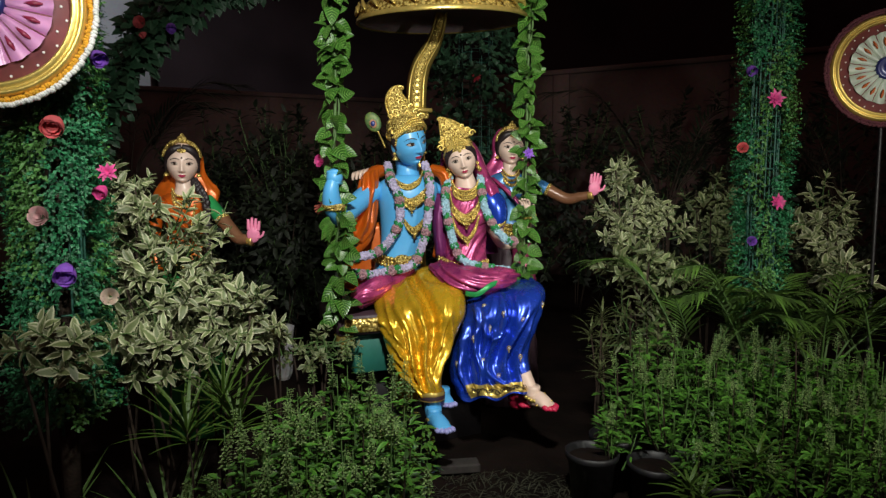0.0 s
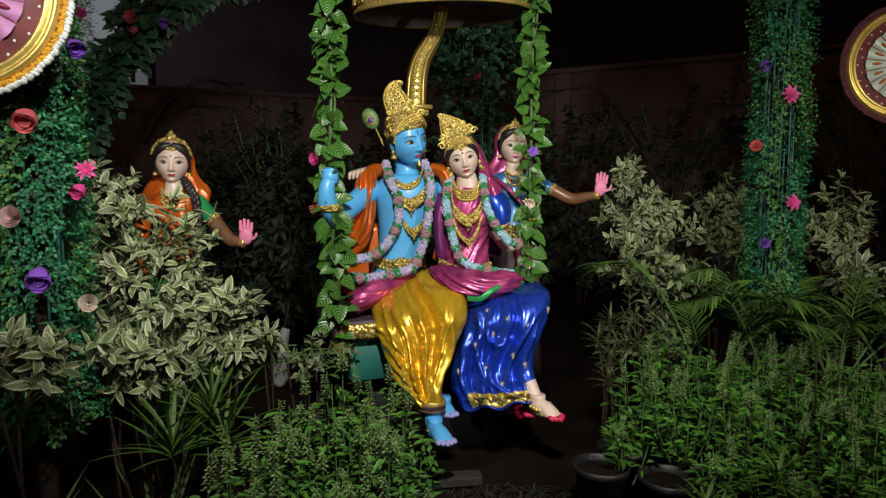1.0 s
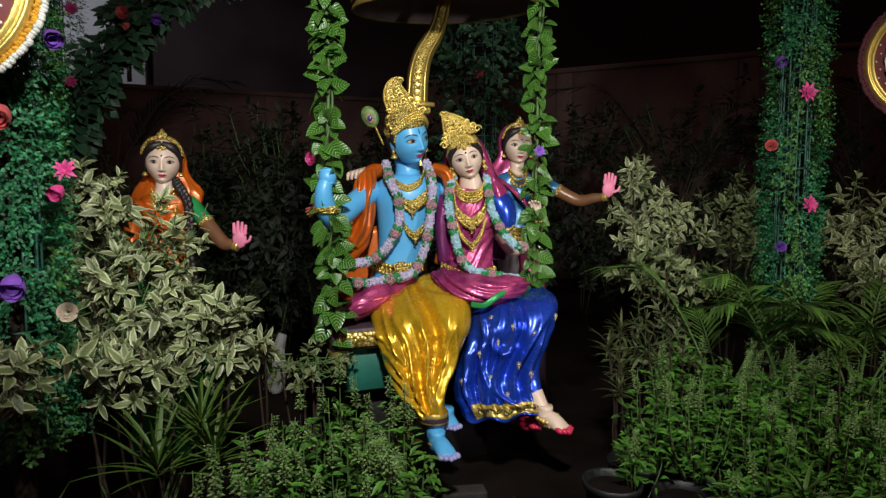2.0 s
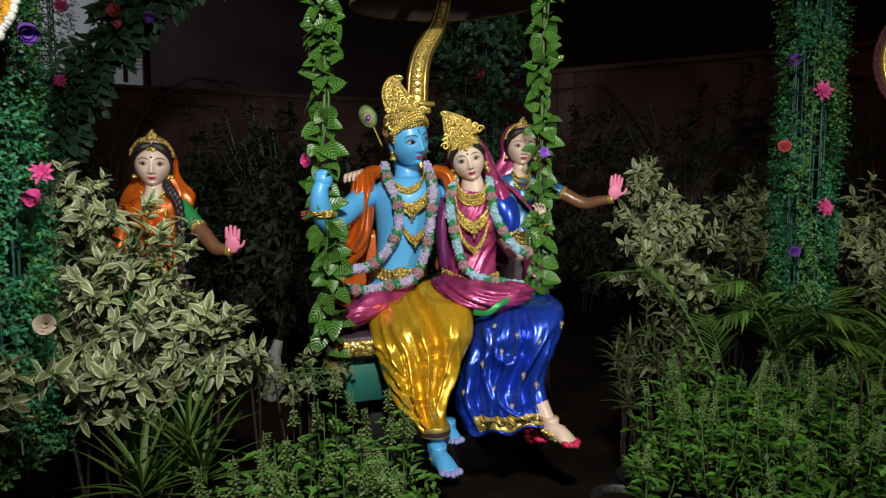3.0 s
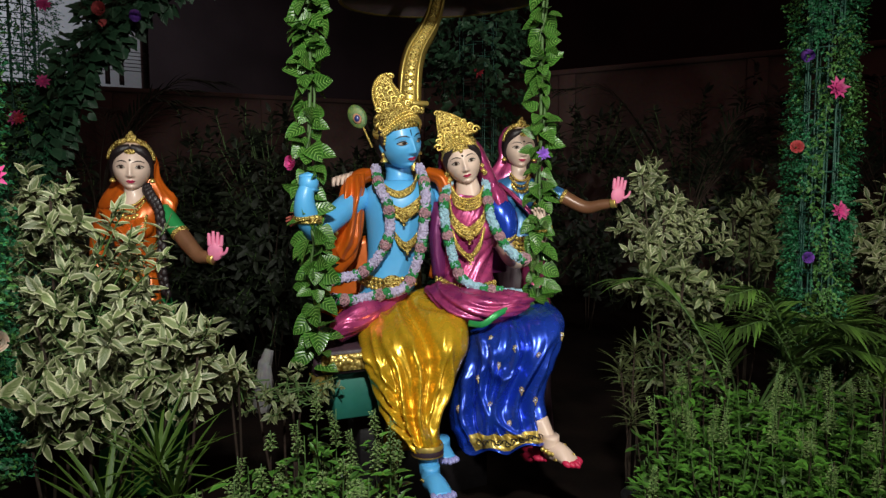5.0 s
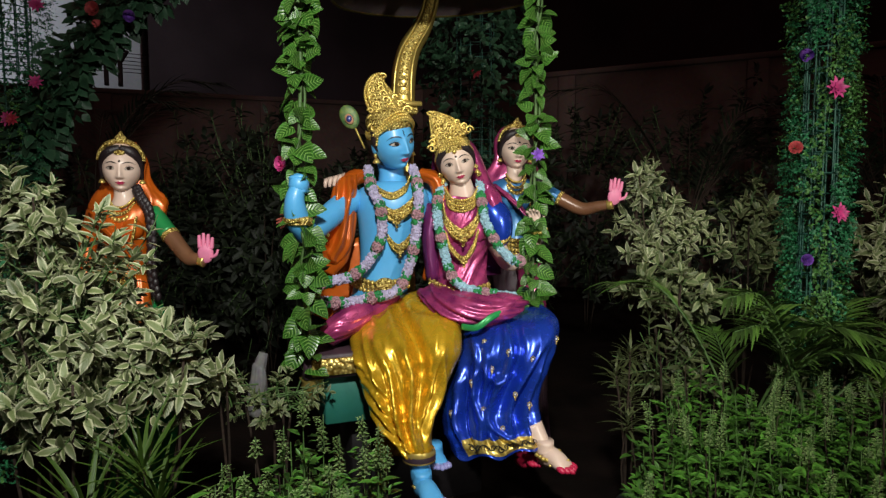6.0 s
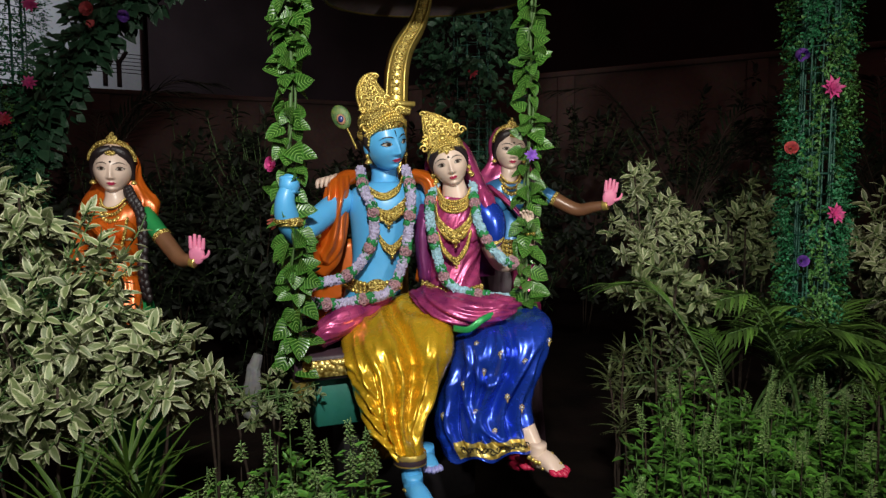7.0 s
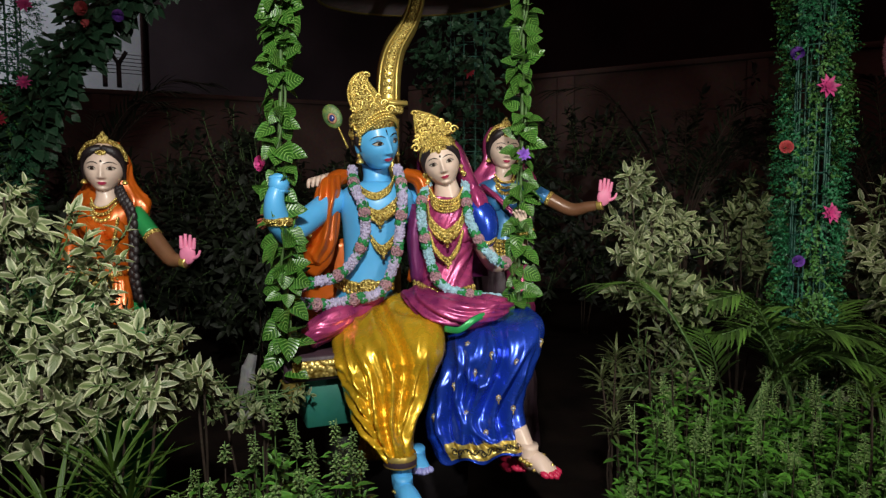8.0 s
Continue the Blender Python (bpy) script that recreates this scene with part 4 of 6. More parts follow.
def tall_crown(s, at, T, k, spine, wide, raise_band=0.0, curl=1):
    """A beaded band round the brow, a cap, and a flame-shaped plate chased with scrolls. spine: the plate's middle line; wide: its half widths."""
    for zz, rr, fat in ((0.50, 0.80, 0.045), (0.57, 0.81, 0.065), (0.67, 0.78, 0.05), (0.76, 0.72, 0.06)):
        ring = [at(0.94 * rr * math.cos(a), rr * math.sin(a) + 0.02, zz + raise_band - 0.14 * math.sin(a) - 0.36 * math.cos(a) ** 2) for a in np.linspace(0, 2 * math.pi, 15)]
        beads(s, ring, fat * k, M_GOLD, 1.5, 8, 5)
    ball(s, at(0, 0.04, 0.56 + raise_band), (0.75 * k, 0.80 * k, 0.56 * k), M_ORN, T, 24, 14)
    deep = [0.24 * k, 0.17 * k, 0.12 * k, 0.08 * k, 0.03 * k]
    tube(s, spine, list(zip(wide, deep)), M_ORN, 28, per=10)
    line, half, thick = spline(spine, 10), spline([(w, 0) for w in wide], 10)[:, 0], spline([(d, 0) for d in deep], 10)[:, 0]
    tan = np.gradient(line, axis=0)
    side = np.array([unit(np.cross(unit(v), (0, -1, 0))) for v in tan])
    for e in (-1, 1):
        beads(s, [line[i] + side[i] * e * half[i] * 0.98 - np.array((0, 0.2 * thick[i], 0)) for i in range(0, len(line), 3)], 0.05 * k, M_GOLD, 1.4)
        tube(s, [line[i] + side[i] * e * half[i] * 0.72 - np.array((0, 0.72 * thick[i], 0)) for i in range(0, len(line) - 4, 4)], 0.034 * k, M_GOLD, 6, per=3)
        # volutes where the plate springs from the band
        for j in range(3):
            q0 = line[2 + 5 * j] + side[2 + 5 * j] * e * half[2 + 5 * j] * (1.12 - 0.1 * j) - np.array((0, 0.5 * thick[2], 0))
            r0 = (0.17 - 0.035 * j) * k
            tube(s, [q0 + np.array((e * r0 * (1 - u / 9) * math.cos(u), -0.02 * k * u / 6, r0 * (1 - u / 9) * math.sin(u))) for u in np.linspace(0, 7.6, 12)], 0.04 * k, M_GOLD, 6, per=2)
    # paired scrolls and a rosette on the plate
    for i in range(8, len(line) - 9, 5):
        for e in (-1, 1):
            q0 = line[i] + side[i] * e * half[i] * 0.36 - np.array((0, thick[i] * 0.93, 0))
            r0 = half[i] * 0.30
            tube(s, [q0 + np.array((e * r0 * (1 - u / 8) * math.cos(u), 0, r0 * (1 - u / 8) * math.sin(u))) for u in np.linspace(-0.6, 5.6, 9)], 0.026 * k, M_GOLD, 6, per=2)
    q0 = line[3] - np.array((0, thick[3] * 1.05, 0))
    for a in range(10):
        ball(s, q0 + np.array((0.17 * k * math.cos(a * 0.628), 0, 0.17 * k * math.sin(a * 0.628))), 0.055 * k, M_GOLD, n=6, rows=4)
    ball(s, q0, (0.11 * k, 0.09 * k, 0.11 * k), M_GOLD, n=10, rows=8)
    # the tip curls over
    p, r0 = line[-4], 0.10 * k
    tube(s, [p + np.array((curl * r0 * (1.0 - math.cos(u)), -0.01, r0 * math.sin(u) * (1 - u / 9))) for u in np.linspace(0.2, 5.0, 9)], [0.05 * k * (1 - i / 12) for i in range(9)], M_GOLD, 6, per=2)


def drape(s, rows, mat, creases, swells, n=150, per=18, back=0.05, seed=0.0, hem=0.0, band=None):
    """Cast cloth: each row has its two edges and how far it stands forward. Creases are ridges (+) or valleys (-) along lines of u and v, swells are knees."""
    c = spline([(*a, *b, y) for a, b, y in rows], per)
    m = len(c)
    a = np.linspace(0, math.pi, n)
    u = (1 - np.cos(a)) / 2
    L, R = c[:, None, 0:3], c[:, None, 3:6]
    P = L * (1 - u[None, :, None]) + R * u[None, :, None]
    edge = P[:, :, 1].copy()
    P[:, :, 1] -= (edge - c[:, None, 6]) * np.sin(a)[None, :] ** 0.75
    v = np.linspace(0, 1, m)
    wide = np.linalg.norm(c[:, 3:6] - c[:, 0:3], axis=1)
    tall = float(np.sum(np.linalg.norm(np.diff((c[:, 0:3] + c[:, 3:6]) / 2, axis=0), axis=1)))
    X, Z = (u[None, :] - 0.5) * wide[:, None], np.broadcast_to(v[:, None] * tall, (m, n))
    D = np.zeros((m, n))
    for cu, cv, r, h in swells:
        w0 = float(np.interp(cv, v, wide))
        D += h * np.exp(-((X - (cu - 0.5) * w0) ** 2 + (Z - cv * tall) ** 2) / r ** 2)
    for line, width, h in creases:
        q = spline(line, 44)
        qx, qz = (q[:, 0] - 0.5) * np.interp(q[:, 1], v, wide), q[:, 1] * tall
        d2 = (X[:, :, None] - qx) ** 2 + (Z[:, :, None] - qz) ** 2
        near = np.argmin(d2, axis=2) / (len(q) - 1)
        D += 1.7 * h * np.sin(math.pi * (0.06 + 0.88 * near)) ** 0.7 * np.exp(-np.min(d2, axis=2) / width ** 2)
    rough = np.array([[noise.noise((X[i, j] * 19 + Z[i, j] * 5 + seed, Z[i, j] * 7 - X[i, j] * 8, seed)) for j in range(n)] for i in range(m)])
    D += 0.012 * (0.4 - 1.7 * np.abs(rough)) * np.clip(v * 3.0, 0.2, 1)[:, None]
    du, dv = np.gradient(P, axis=1), np.gradient(P, axis=0)
    N = np.cross(du, dv)
    N /= np.maximum(1e-9, np.linalg.norm(N, axis=2))[:, :, None]
    N *= np.where(N[:, :, 1:2] > 0, -1.0, 1.0)
    P = P + N * (D * np.sin(a)[None, :] ** 0.4)[:, :, None]
    if hem:
        w = np.clip((v - 0.72) / 0.28, 0, 1)[:, None] ** 2
        ph = u[None, :] * 17.0 + 0.6
        P[:, :, 1] -= w * hem * np.sin(ph)
        P[:, :, 2] += w * hem * 0.75 * np.cos(ph - 0.5)
    B = c[:, None, 0:3] * (1 - u[None, 1:-1, None]) + c[:, None, 3:6] * u[None, 1:-1, None]
    B[:, :, 1] += back * np.sin(a)[None, 1:-1]
    if hem:
        B[:, :, 2] += w * hem * 0.75 * np.cos(ph - 0.5)[:, 1:-1]
    ring = np.concatenate([P, B[:, ::-1]], axis=1)
    q = ring.shape[1]
    verts = list(ring.reshape(-1, 3)) + [ring[0].mean(axis=0), ring[-1].mean(axis=0)]
    quads = [(i, k, (i * q + k, i * q + (k + 1) % q, (i + 1) * q + (k + 1) % q, (i + 1) * q + k)) for i in range(m - 1) for k in range(q)]
    caps = [(m * q, (k + 1) % q, k) for k in range(q)] + [(m * q + 1, (m - 1) * q + k, (m - 1) * q + (k + 1) % q) for k in range(q)]

    def trimmed(i, k):
        return band and k < n - 1 and band[0] < v[i] < band[1] and u[k] > band[2]
    base = len(s.v)
    s.add(verts, [f for i, k, f in quads if not trimmed(i, k)] + caps, mat)
    if band:
        slot = s.slot(band[3])
        for i, k, f in quads:
            if trimmed(i, k):
                s.f.append(tuple(base + g for g in f))
                s.m.append(slot)

    def on(uu, vv, lift=0.0):
        i, j = int(round(vv * (m - 1))), int(np.argmin(np.abs(u - uu)))
        return P[i, j] + N[i, j] * lift
    return on


HEAD_BLUE = (-0.166, 2.988, 1.442)


def statue_blue():
    s = Shape()
    # torso, neck and the draped legs
    tube(s, [(-0.231, 3.030, 0.786), (-0.217, 3.030, 0.869), (-0.200, 3.030, 0.965), (-0.183, 3.040, 1.102), (-0.172, 3.050, 1.211), (-0.171, 3.070, 1.260), (-0.171, 3.080, 1.293)],
         [(0.12, 0.1), (0.108, 0.098), (0.102, 0.09), (0.125, 0.105), (0.152, 0.11), (0.12, 0.08), (0.05, 0.045)], M_BLUESKIN, 28)
    tube(s, [(-0.170, 3.060, 1.260), (-0.173, 3.065, 1.315), (-0.186, 3.060, 1.396)], [0.066, 0.054, 0.05], M_BLUESKIN, 20)
    k = 0.118
    at, front, T = head(s, HEAD_BLUE, 38, 7, -13, k, M_BLUESKIN, wide=1.0, gaze=0.03)
    ball(s, at(0, 0.20, 0.10), (0.76 * k, 0.76 * k, 0.95 * k), M_HAIR, T, 18, 12)
    tube(s, [at(-0.64, -0.1, 0.45), at(-0.69, -0.08, 0.1), at(-0.66, -0.14, -0.2)], [0.02, 0.014, 0.003], M_HAIR, 8)
    tall_crown(s, at, T, k, [(-0.160, 2.925, 1.508), (-0.190, 2.945, 1.568), (-0.218, 2.962, 1.624), (-0.220, 2.975, 1.668), (-0.202, 2.980, 1.700)], (0.066, 0.058, 0.050, 0.034, 0.008), 0.10)
    lens(s, front, [(-0.02, 0.42), (-0.012, 0.26), (0.0, 0.22)], [(0.02, 0.42), (0.012, 0.26), (0.0, 0.22)], M_BLACK, 0.014)
    for px in (-0.66, 0.6):
        beads(s, [at(px, -0.30, 0.42), at(px * 1.1, -0.22, 0.05)], 0.006, M_GOLD, 1.3)
    # peacock feather
    tube(s, [(-0.270, 2.970, 1.416), (-0.295, 2.960, 1.473), (-0.315, 2.950, 1.519)], 0.004, M_GOLD, 6)
    ball(s, (-0.325, 2.950, 1.534), (0.036, 0.008, 0.048), M_FEATHER, rot(0, -28, 0), 14, 10)
    ball(s, (-0.324, 2.940, 1.525), (0.017, 0.006, 0.021), M_FEATHER_EYE, rot(0, -28, 0), 10, 8)
    ball(s, (-0.324, 2.935, 1.525), (0.011, 0.005, 0.013), M_BOSS, None, 10, 8)
    # arm that holds the rope, shoulder to elbow to hand
    tube(s, [(-0.326, 3.030, 1.227), (-0.376, 2.950, 1.179), (-0.419, 2.860, 1.133), (-0.452, 2.770, 1.094)], [0.055, 0.05, 0.047, 0.043], M_BLUESKIN, 16)
    tube(s, [(-0.452, 2.770, 1.094), (-0.474, 2.705, 1.151), (-0.476, 2.680, 1.214), (-0.465, 2.685, 1.262)], [0.042, 0.043, 0.034, 0.026], M_BLUESKIN, 20)
    ball(s, (-0.463, 2.690, 1.270), (0.036, 0.036, 0.040), M_BLUESKIN, n=12, rows=8)
    for i in range(4):
        q = np.array((-0.450, 2.700, 1.294)) + np.array((0, 0, -0.016 * i))
        tube(s, [q + np.array((0.012, 0.02, 0)), q + np.array((0.004, -0.026, 0.002)), q + np.array((-0.034, -0.024, -0.002)), q + np.array((-0.04, 0.01, -0.004))], [0.007, 0.009, 0.009, 0.006], M_BLUESKIN, 8)
    beads(s, [(-0.450, 2.860, 1.179), (-0.431, 2.800, 1.150), (-0.413, 2.800, 1.114), (-0.396, 2.850, 1.087)], 0.008, M_GOLD, 1.3)
    lathe(s, (-0.472, 2.708, 1.128), [(0.046, 0.0), (0.053, 0.004), (0.050, 0.012), (0.054, 0.02), (0.050, 0.028), (0.044, 0.032)], M_ORN, 24)
    hand(s, (-0.516, 2.800, 1.155), (-0.6, 0.1, -0.3), (0.3, -1, 0), 0.07, M_PALMRED)
    # other arm behind the companion
    tube(s, [(-0.017, 3.080, 1.260), (0.031, 3.140, 1.183), (0.046, 3.160, 1.041)], [0.062, 0.05, 0.045], M_BLUESKIN, 14)
    # orange shawl over both shoulders
    drape(s, [((-0.391, 3.01, 1.295), (-0.306, 3.01, 1.317), 2.985), ((-0.403, 2.985, 1.232), (-0.304, 2.985, 1.232), 2.94), ((-0.421, 2.97, 1.151), (-0.316, 2.97, 1.126), 2.925), ((-0.456, 2.965, 1.079), (-0.325, 2.965, 1.045), 2.92), ((-0.474, 2.965, 1.031), (-0.355, 2.965, 0.992), 2.93), ((-0.437, 2.965, 0.973), (-0.384, 2.965, 0.965), 2.945)],
          M_ORANGE, [([(0.10 + 0.2 * i, 0.02), (0.22 + 0.17 * i, 0.40), (0.10 + 0.20 * i, 0.95)], 0.010, 0.010 if i % 2 else -0.009) for i in range(5)] + [([(0.9, 0.1), (0.6, 0.35), (0.2, 0.62)], 0.010, 0.009)],
          [(0.5, 0.1, 0.05, 0.012)], n=60, per=12, back=0.02, seed=5.0)
    tube(s, [(-0.276, 3.080, 1.315), (-0.330, 3.030, 1.300), (-0.365, 2.985, 1.262)], [(0.026, 0.03), (0.034, 0.034), (0.02, 0.03)], M_ORANGE, 30, per=8, fold=folds(3, 0.15, 0.4, 0.3, 1.0))
    tube(s, [(-0.350, 3.020, 1.224), (-0.355, 2.990, 1.117), (-0.387, 2.980, 1.018), (-0.426, 2.980, 0.931)], [(0.035, 0.03), (0.045, 0.03), (0.05, 0.025), (0.03, 0.01)], M_ORANGE, 40, per=9, fold=folds(3, 0.26, 1.0, 0.4, 4.0))
    tube(s, [(-0.060, 3.060, 1.320), (0.005, 3.040, 1.287), (0.022, 3.020, 1.184), (-0.005, 3.040, 1.019), (-0.039, 3.060, 0.893)],
         [(0.025, 0.03), (0.034, 0.045), (0.03, 0.03), (0.026, 0.025), (0.015, 0.015)], M_ORANGE, 40, per=9, fold=folds(3, 0.2, 0.0, 0.3, 2.0))
    tube(s, [(-0.405, 3.120, 1.043), (-0.365, 3.120, 0.845), (-0.406, 3.100, 0.705)], [(0.09, 0.02), (0.12, 0.03), (0.1, 0.03)], M_ORANGE, 20, fold=folds(6, 0.2, 0, 0.3, 6.0))
    # companion's fingers on the shoulder
    for i in range(4):
        tube(s, [(-0.360, 3.050, 1.319) + np.array((-0.016 * i, 0, -0.006 * i)), (-0.369, 2.985, 1.306) + np.array((-0.018 * i, 0, -0.004 * i)), (-0.376, 2.975, 1.274) + np.array((-0.017 * i, 0, -0.003 * i))], [0.009, 0.009, 0.006], M_FAIR, 8)
    # jewellery
    jewel(s, [(-0.246, 2.990, 1.301), (-0.214, 2.950, 1.258), (-0.163, 2.935, 1.237), (-0.114, 2.950, 1.263), (-0.096, 2.990, 1.309)], 0.007, 2)
    jewel(s, [(-0.252, 2.990, 1.296), (-0.221, 2.935, 1.210), (-0.150, 2.918, 1.169), (-0.084, 2.935, 1.216), (-0.086, 2.990, 1.301)], 0.0085, 3, (-0.144, 2.915, 1.148))
    jewel(s, [(-0.180, 2.935, 1.079), (-0.158, 2.925, 1.047), (-0.134, 2.920, 1.037), (-0.111, 2.925, 1.053), (-0.095, 2.935, 1.079)], 0.008, 2, (-0.132, 2.915, 1.032))
    for dz in range(3):
        beads(s, [np.array((-0.330, 2.990, 0.925)) - (0, 0, 0.018 * dz), np.array((-0.278, 2.950, 0.904)) - (0, 0, 0.018 * dz), np.array((-0.201, 2.925, 0.894)) - (0, 0, 0.02 * dz), np.array((-0.105, 2.960, 0.911)) - (0, 0, 0.015 * dz)], 0.011, M_ORN if dz == 1 else M_GOLD, 1.5)
    ball(s, (-0.190, 2.915, 0.889), (0.04, 0.012, 0.03), M_ORN, n=14, rows=8)
    # garland
    garland(s, [(-0.266, 3.040, 1.341), (-0.242, 2.940, 1.268), (-0.204, 2.905, 1.184), (-0.199, 2.900, 1.093), (-0.236, 2.900, 1.002), (-0.302, 2.880, 0.935), (-0.381, 2.840, 0.915), (-0.440, 2.820, 0.905)], 0.0215, M_LILAC)
    garland(s, [(-0.087, 3.040, 1.341), (-0.063, 2.940, 1.263), (-0.063, 2.905, 1.158), (-0.079, 2.900, 1.028), (-0.110, 2.890, 0.929), (-0.145, 2.860, 0.874), (-0.241, 2.830, 0.852), (-0.341, 2.800, 0.840), (-0.429, 2.780, 0.853)], 0.0215, M_LILAC)
    # pink sash, waist wrap and yellow drapery
    tube(s, [(-0.150, 2.960, 0.842), (-0.215, 2.920, 0.818), (-0.290, 2.850, 0.785), (-0.362, 2.800, 0.740), (-0.396, 2.780, 0.700)], [(0.015, 0.03), (0.040, 0.06), (0.052, 0.075), (0.048, 0.075), (0.03, 0.06)], M_PINK, 70, per=10, fold=folds(7, 0.2, 0.3, 0.4, 3.0))
    tube(s, [(-0.387, 2.950, 0.729), (-0.224, 2.930, 0.746), (-0.064, 2.930, 0.732)], [(0.05, 0.10), (0.06, 0.11), (0.06, 0.11)], M_PURPLE, 20, fold=folds(6, 0.1, 0, 0.3, 3.5))
    # yellow drapery over both knees, gathered to the ankle
    swags = [([(0.02, 0.30 + 0.12 * i), (0.16 + 0.02 * i, 0.43 + 0.12 * i), (0.40 + 0.03 * i, 0.60 + 0.10 * i)], 0.012 - 0.001 * i, 0.011 + 0.001 * (i % 2)) for i in range(4)]
    swags += [([(0.10, 0.36 + 0.13 * i), (0.24, 0.52 + 0.12 * i), (0.36, 0.74 + 0.07 * i)], 0.008, -0.010) for i in range(3)]
    swags += [([(0.16 + 0.09 * i, 0.24 + 0.05 * (i % 2)), (0.24 + 0.09 * i, 0.55), (0.30 + 0.07 * i, 0.95)], 0.009, -0.009 if i % 2 else 0.009) for i in range(5)]
    fan = [([(0.82, 0.30), (q + 0.03, 0.55), (q, 0.92)], 0.010, h) for q, h in ((0.76, 0.010), (0.83, -0.010), (0.90, 0.011), (0.96, -0.008))]
    drape(s, [((-0.235, 2.97, 0.820), (-0.030, 2.97, 0.868), 2.93), ((-0.310, 2.87, 0.738), (0.070, 2.87, 0.806), 2.76), ((-0.303, 2.80, 0.666), (0.098, 2.80, 0.698), 2.665), ((-0.277, 2.76, 0.607), (0.075, 2.76, 0.618), 2.63),
              ((-0.248, 2.74, 0.529), (0.041, 2.74, 0.534), 2.60), ((-0.210, 2.70, 0.458), (0.011, 2.70, 0.468), 2.57), ((-0.151, 2.66, 0.390), (-0.006, 2.66, 0.400), 2.55), ((-0.100, 2.625, 0.345), (-0.002, 2.625, 0.340), 2.535)],
          M_YELLOW, swags + fan + [([(0.42, 0.0), (0.60, 0.20), (0.70, 0.45), (0.74, 0.78)], 0.020, -0.030), ([(0.40, 0.10), (0.53, 0.35), (0.60, 0.65), (0.60, 0.95)], 0.020, 0.016),
                                   ([(0.26, 0.20), (0.36, 0.45), (0.44, 0.70), (0.45, 0.95)], 0.016, 0.011), ([(0.33, 0.25), (0.45, 0.5), (0.52, 0.75), (0.52, 0.97)], 0.010, -0.012),
                                   ([(0.12, 0.05), (0.30, 0.13), (0.44, 0.03)], 0.012, 0.008), ([(0.60, 0.05), (0.75, 0.10), (0.92, 0.16)], 0.012, -0.008)],
          [(0.82, 0.25, 0.075, 0.032), (0.33, 0.24, 0.09, 0.020)], seed=3.0)
    tube(s, [(-0.127, 2.820, 0.515), (-0.161, 2.820, 0.382), (-0.162, 2.820, 0.263)], [(0.04, 0.03), (0.05, 0.03), (0.055, 0.03)], M_YELLOW, 60, per=10, fold=folds(9, 0.2, 0.2, 0.5, 15.0))
    lathe(s, (-0.048, 2.580, 0.350), [(0.052, 0.03), (0.056, 0.022), (0.056, 0.014)], M_GOLD, 24)
    lathe(s, (-0.048, 2.580, 0.350), [(0.055, 0.013), (0.057, 0.006), (0.056, -0.004)], M_PLUM, 24)
    lathe(s, (-0.048, 2.580, 0.350), [(0.055, -0.004), (0.057, -0.009), (0.03, -0.012)], M_GOLD, 24)
    # feet
    tube(s, [(-0.048, 2.580, 0.350), (-0.040, 2.570, 0.273)], [0.036, 0.034], M_BLUESKIN, 14)
    foot(s, (-0.035, 2.550, 0.263), (0.013, 2.420, 0.260), M_BLUESKIN, M_TOE_LILAC)
    beads(s, [(-0.066, 2.530, 0.270), (-0.037, 2.505, 0.265), (0.005, 2.530, 0.270)], 0.006, M_ORN, 1.4)
    beads(s, [(-0.042, 2.490, 0.266), (-0.009, 2.460, 0.265), (0.025, 2.470, 0.273)], 0.004, M_ORN, 1.6)
    foot(s, (0.000, 2.700, 0.300), (0.029, 2.600, 0.304), M_BLUESKIN, M_TOE_LILAC, 0.028)
    ob = s.build("statue", (-0.15, 2.9, 0.675))
    return tagged(ob, "blue painted statue in yellow drapery seated on the swing", "statue")


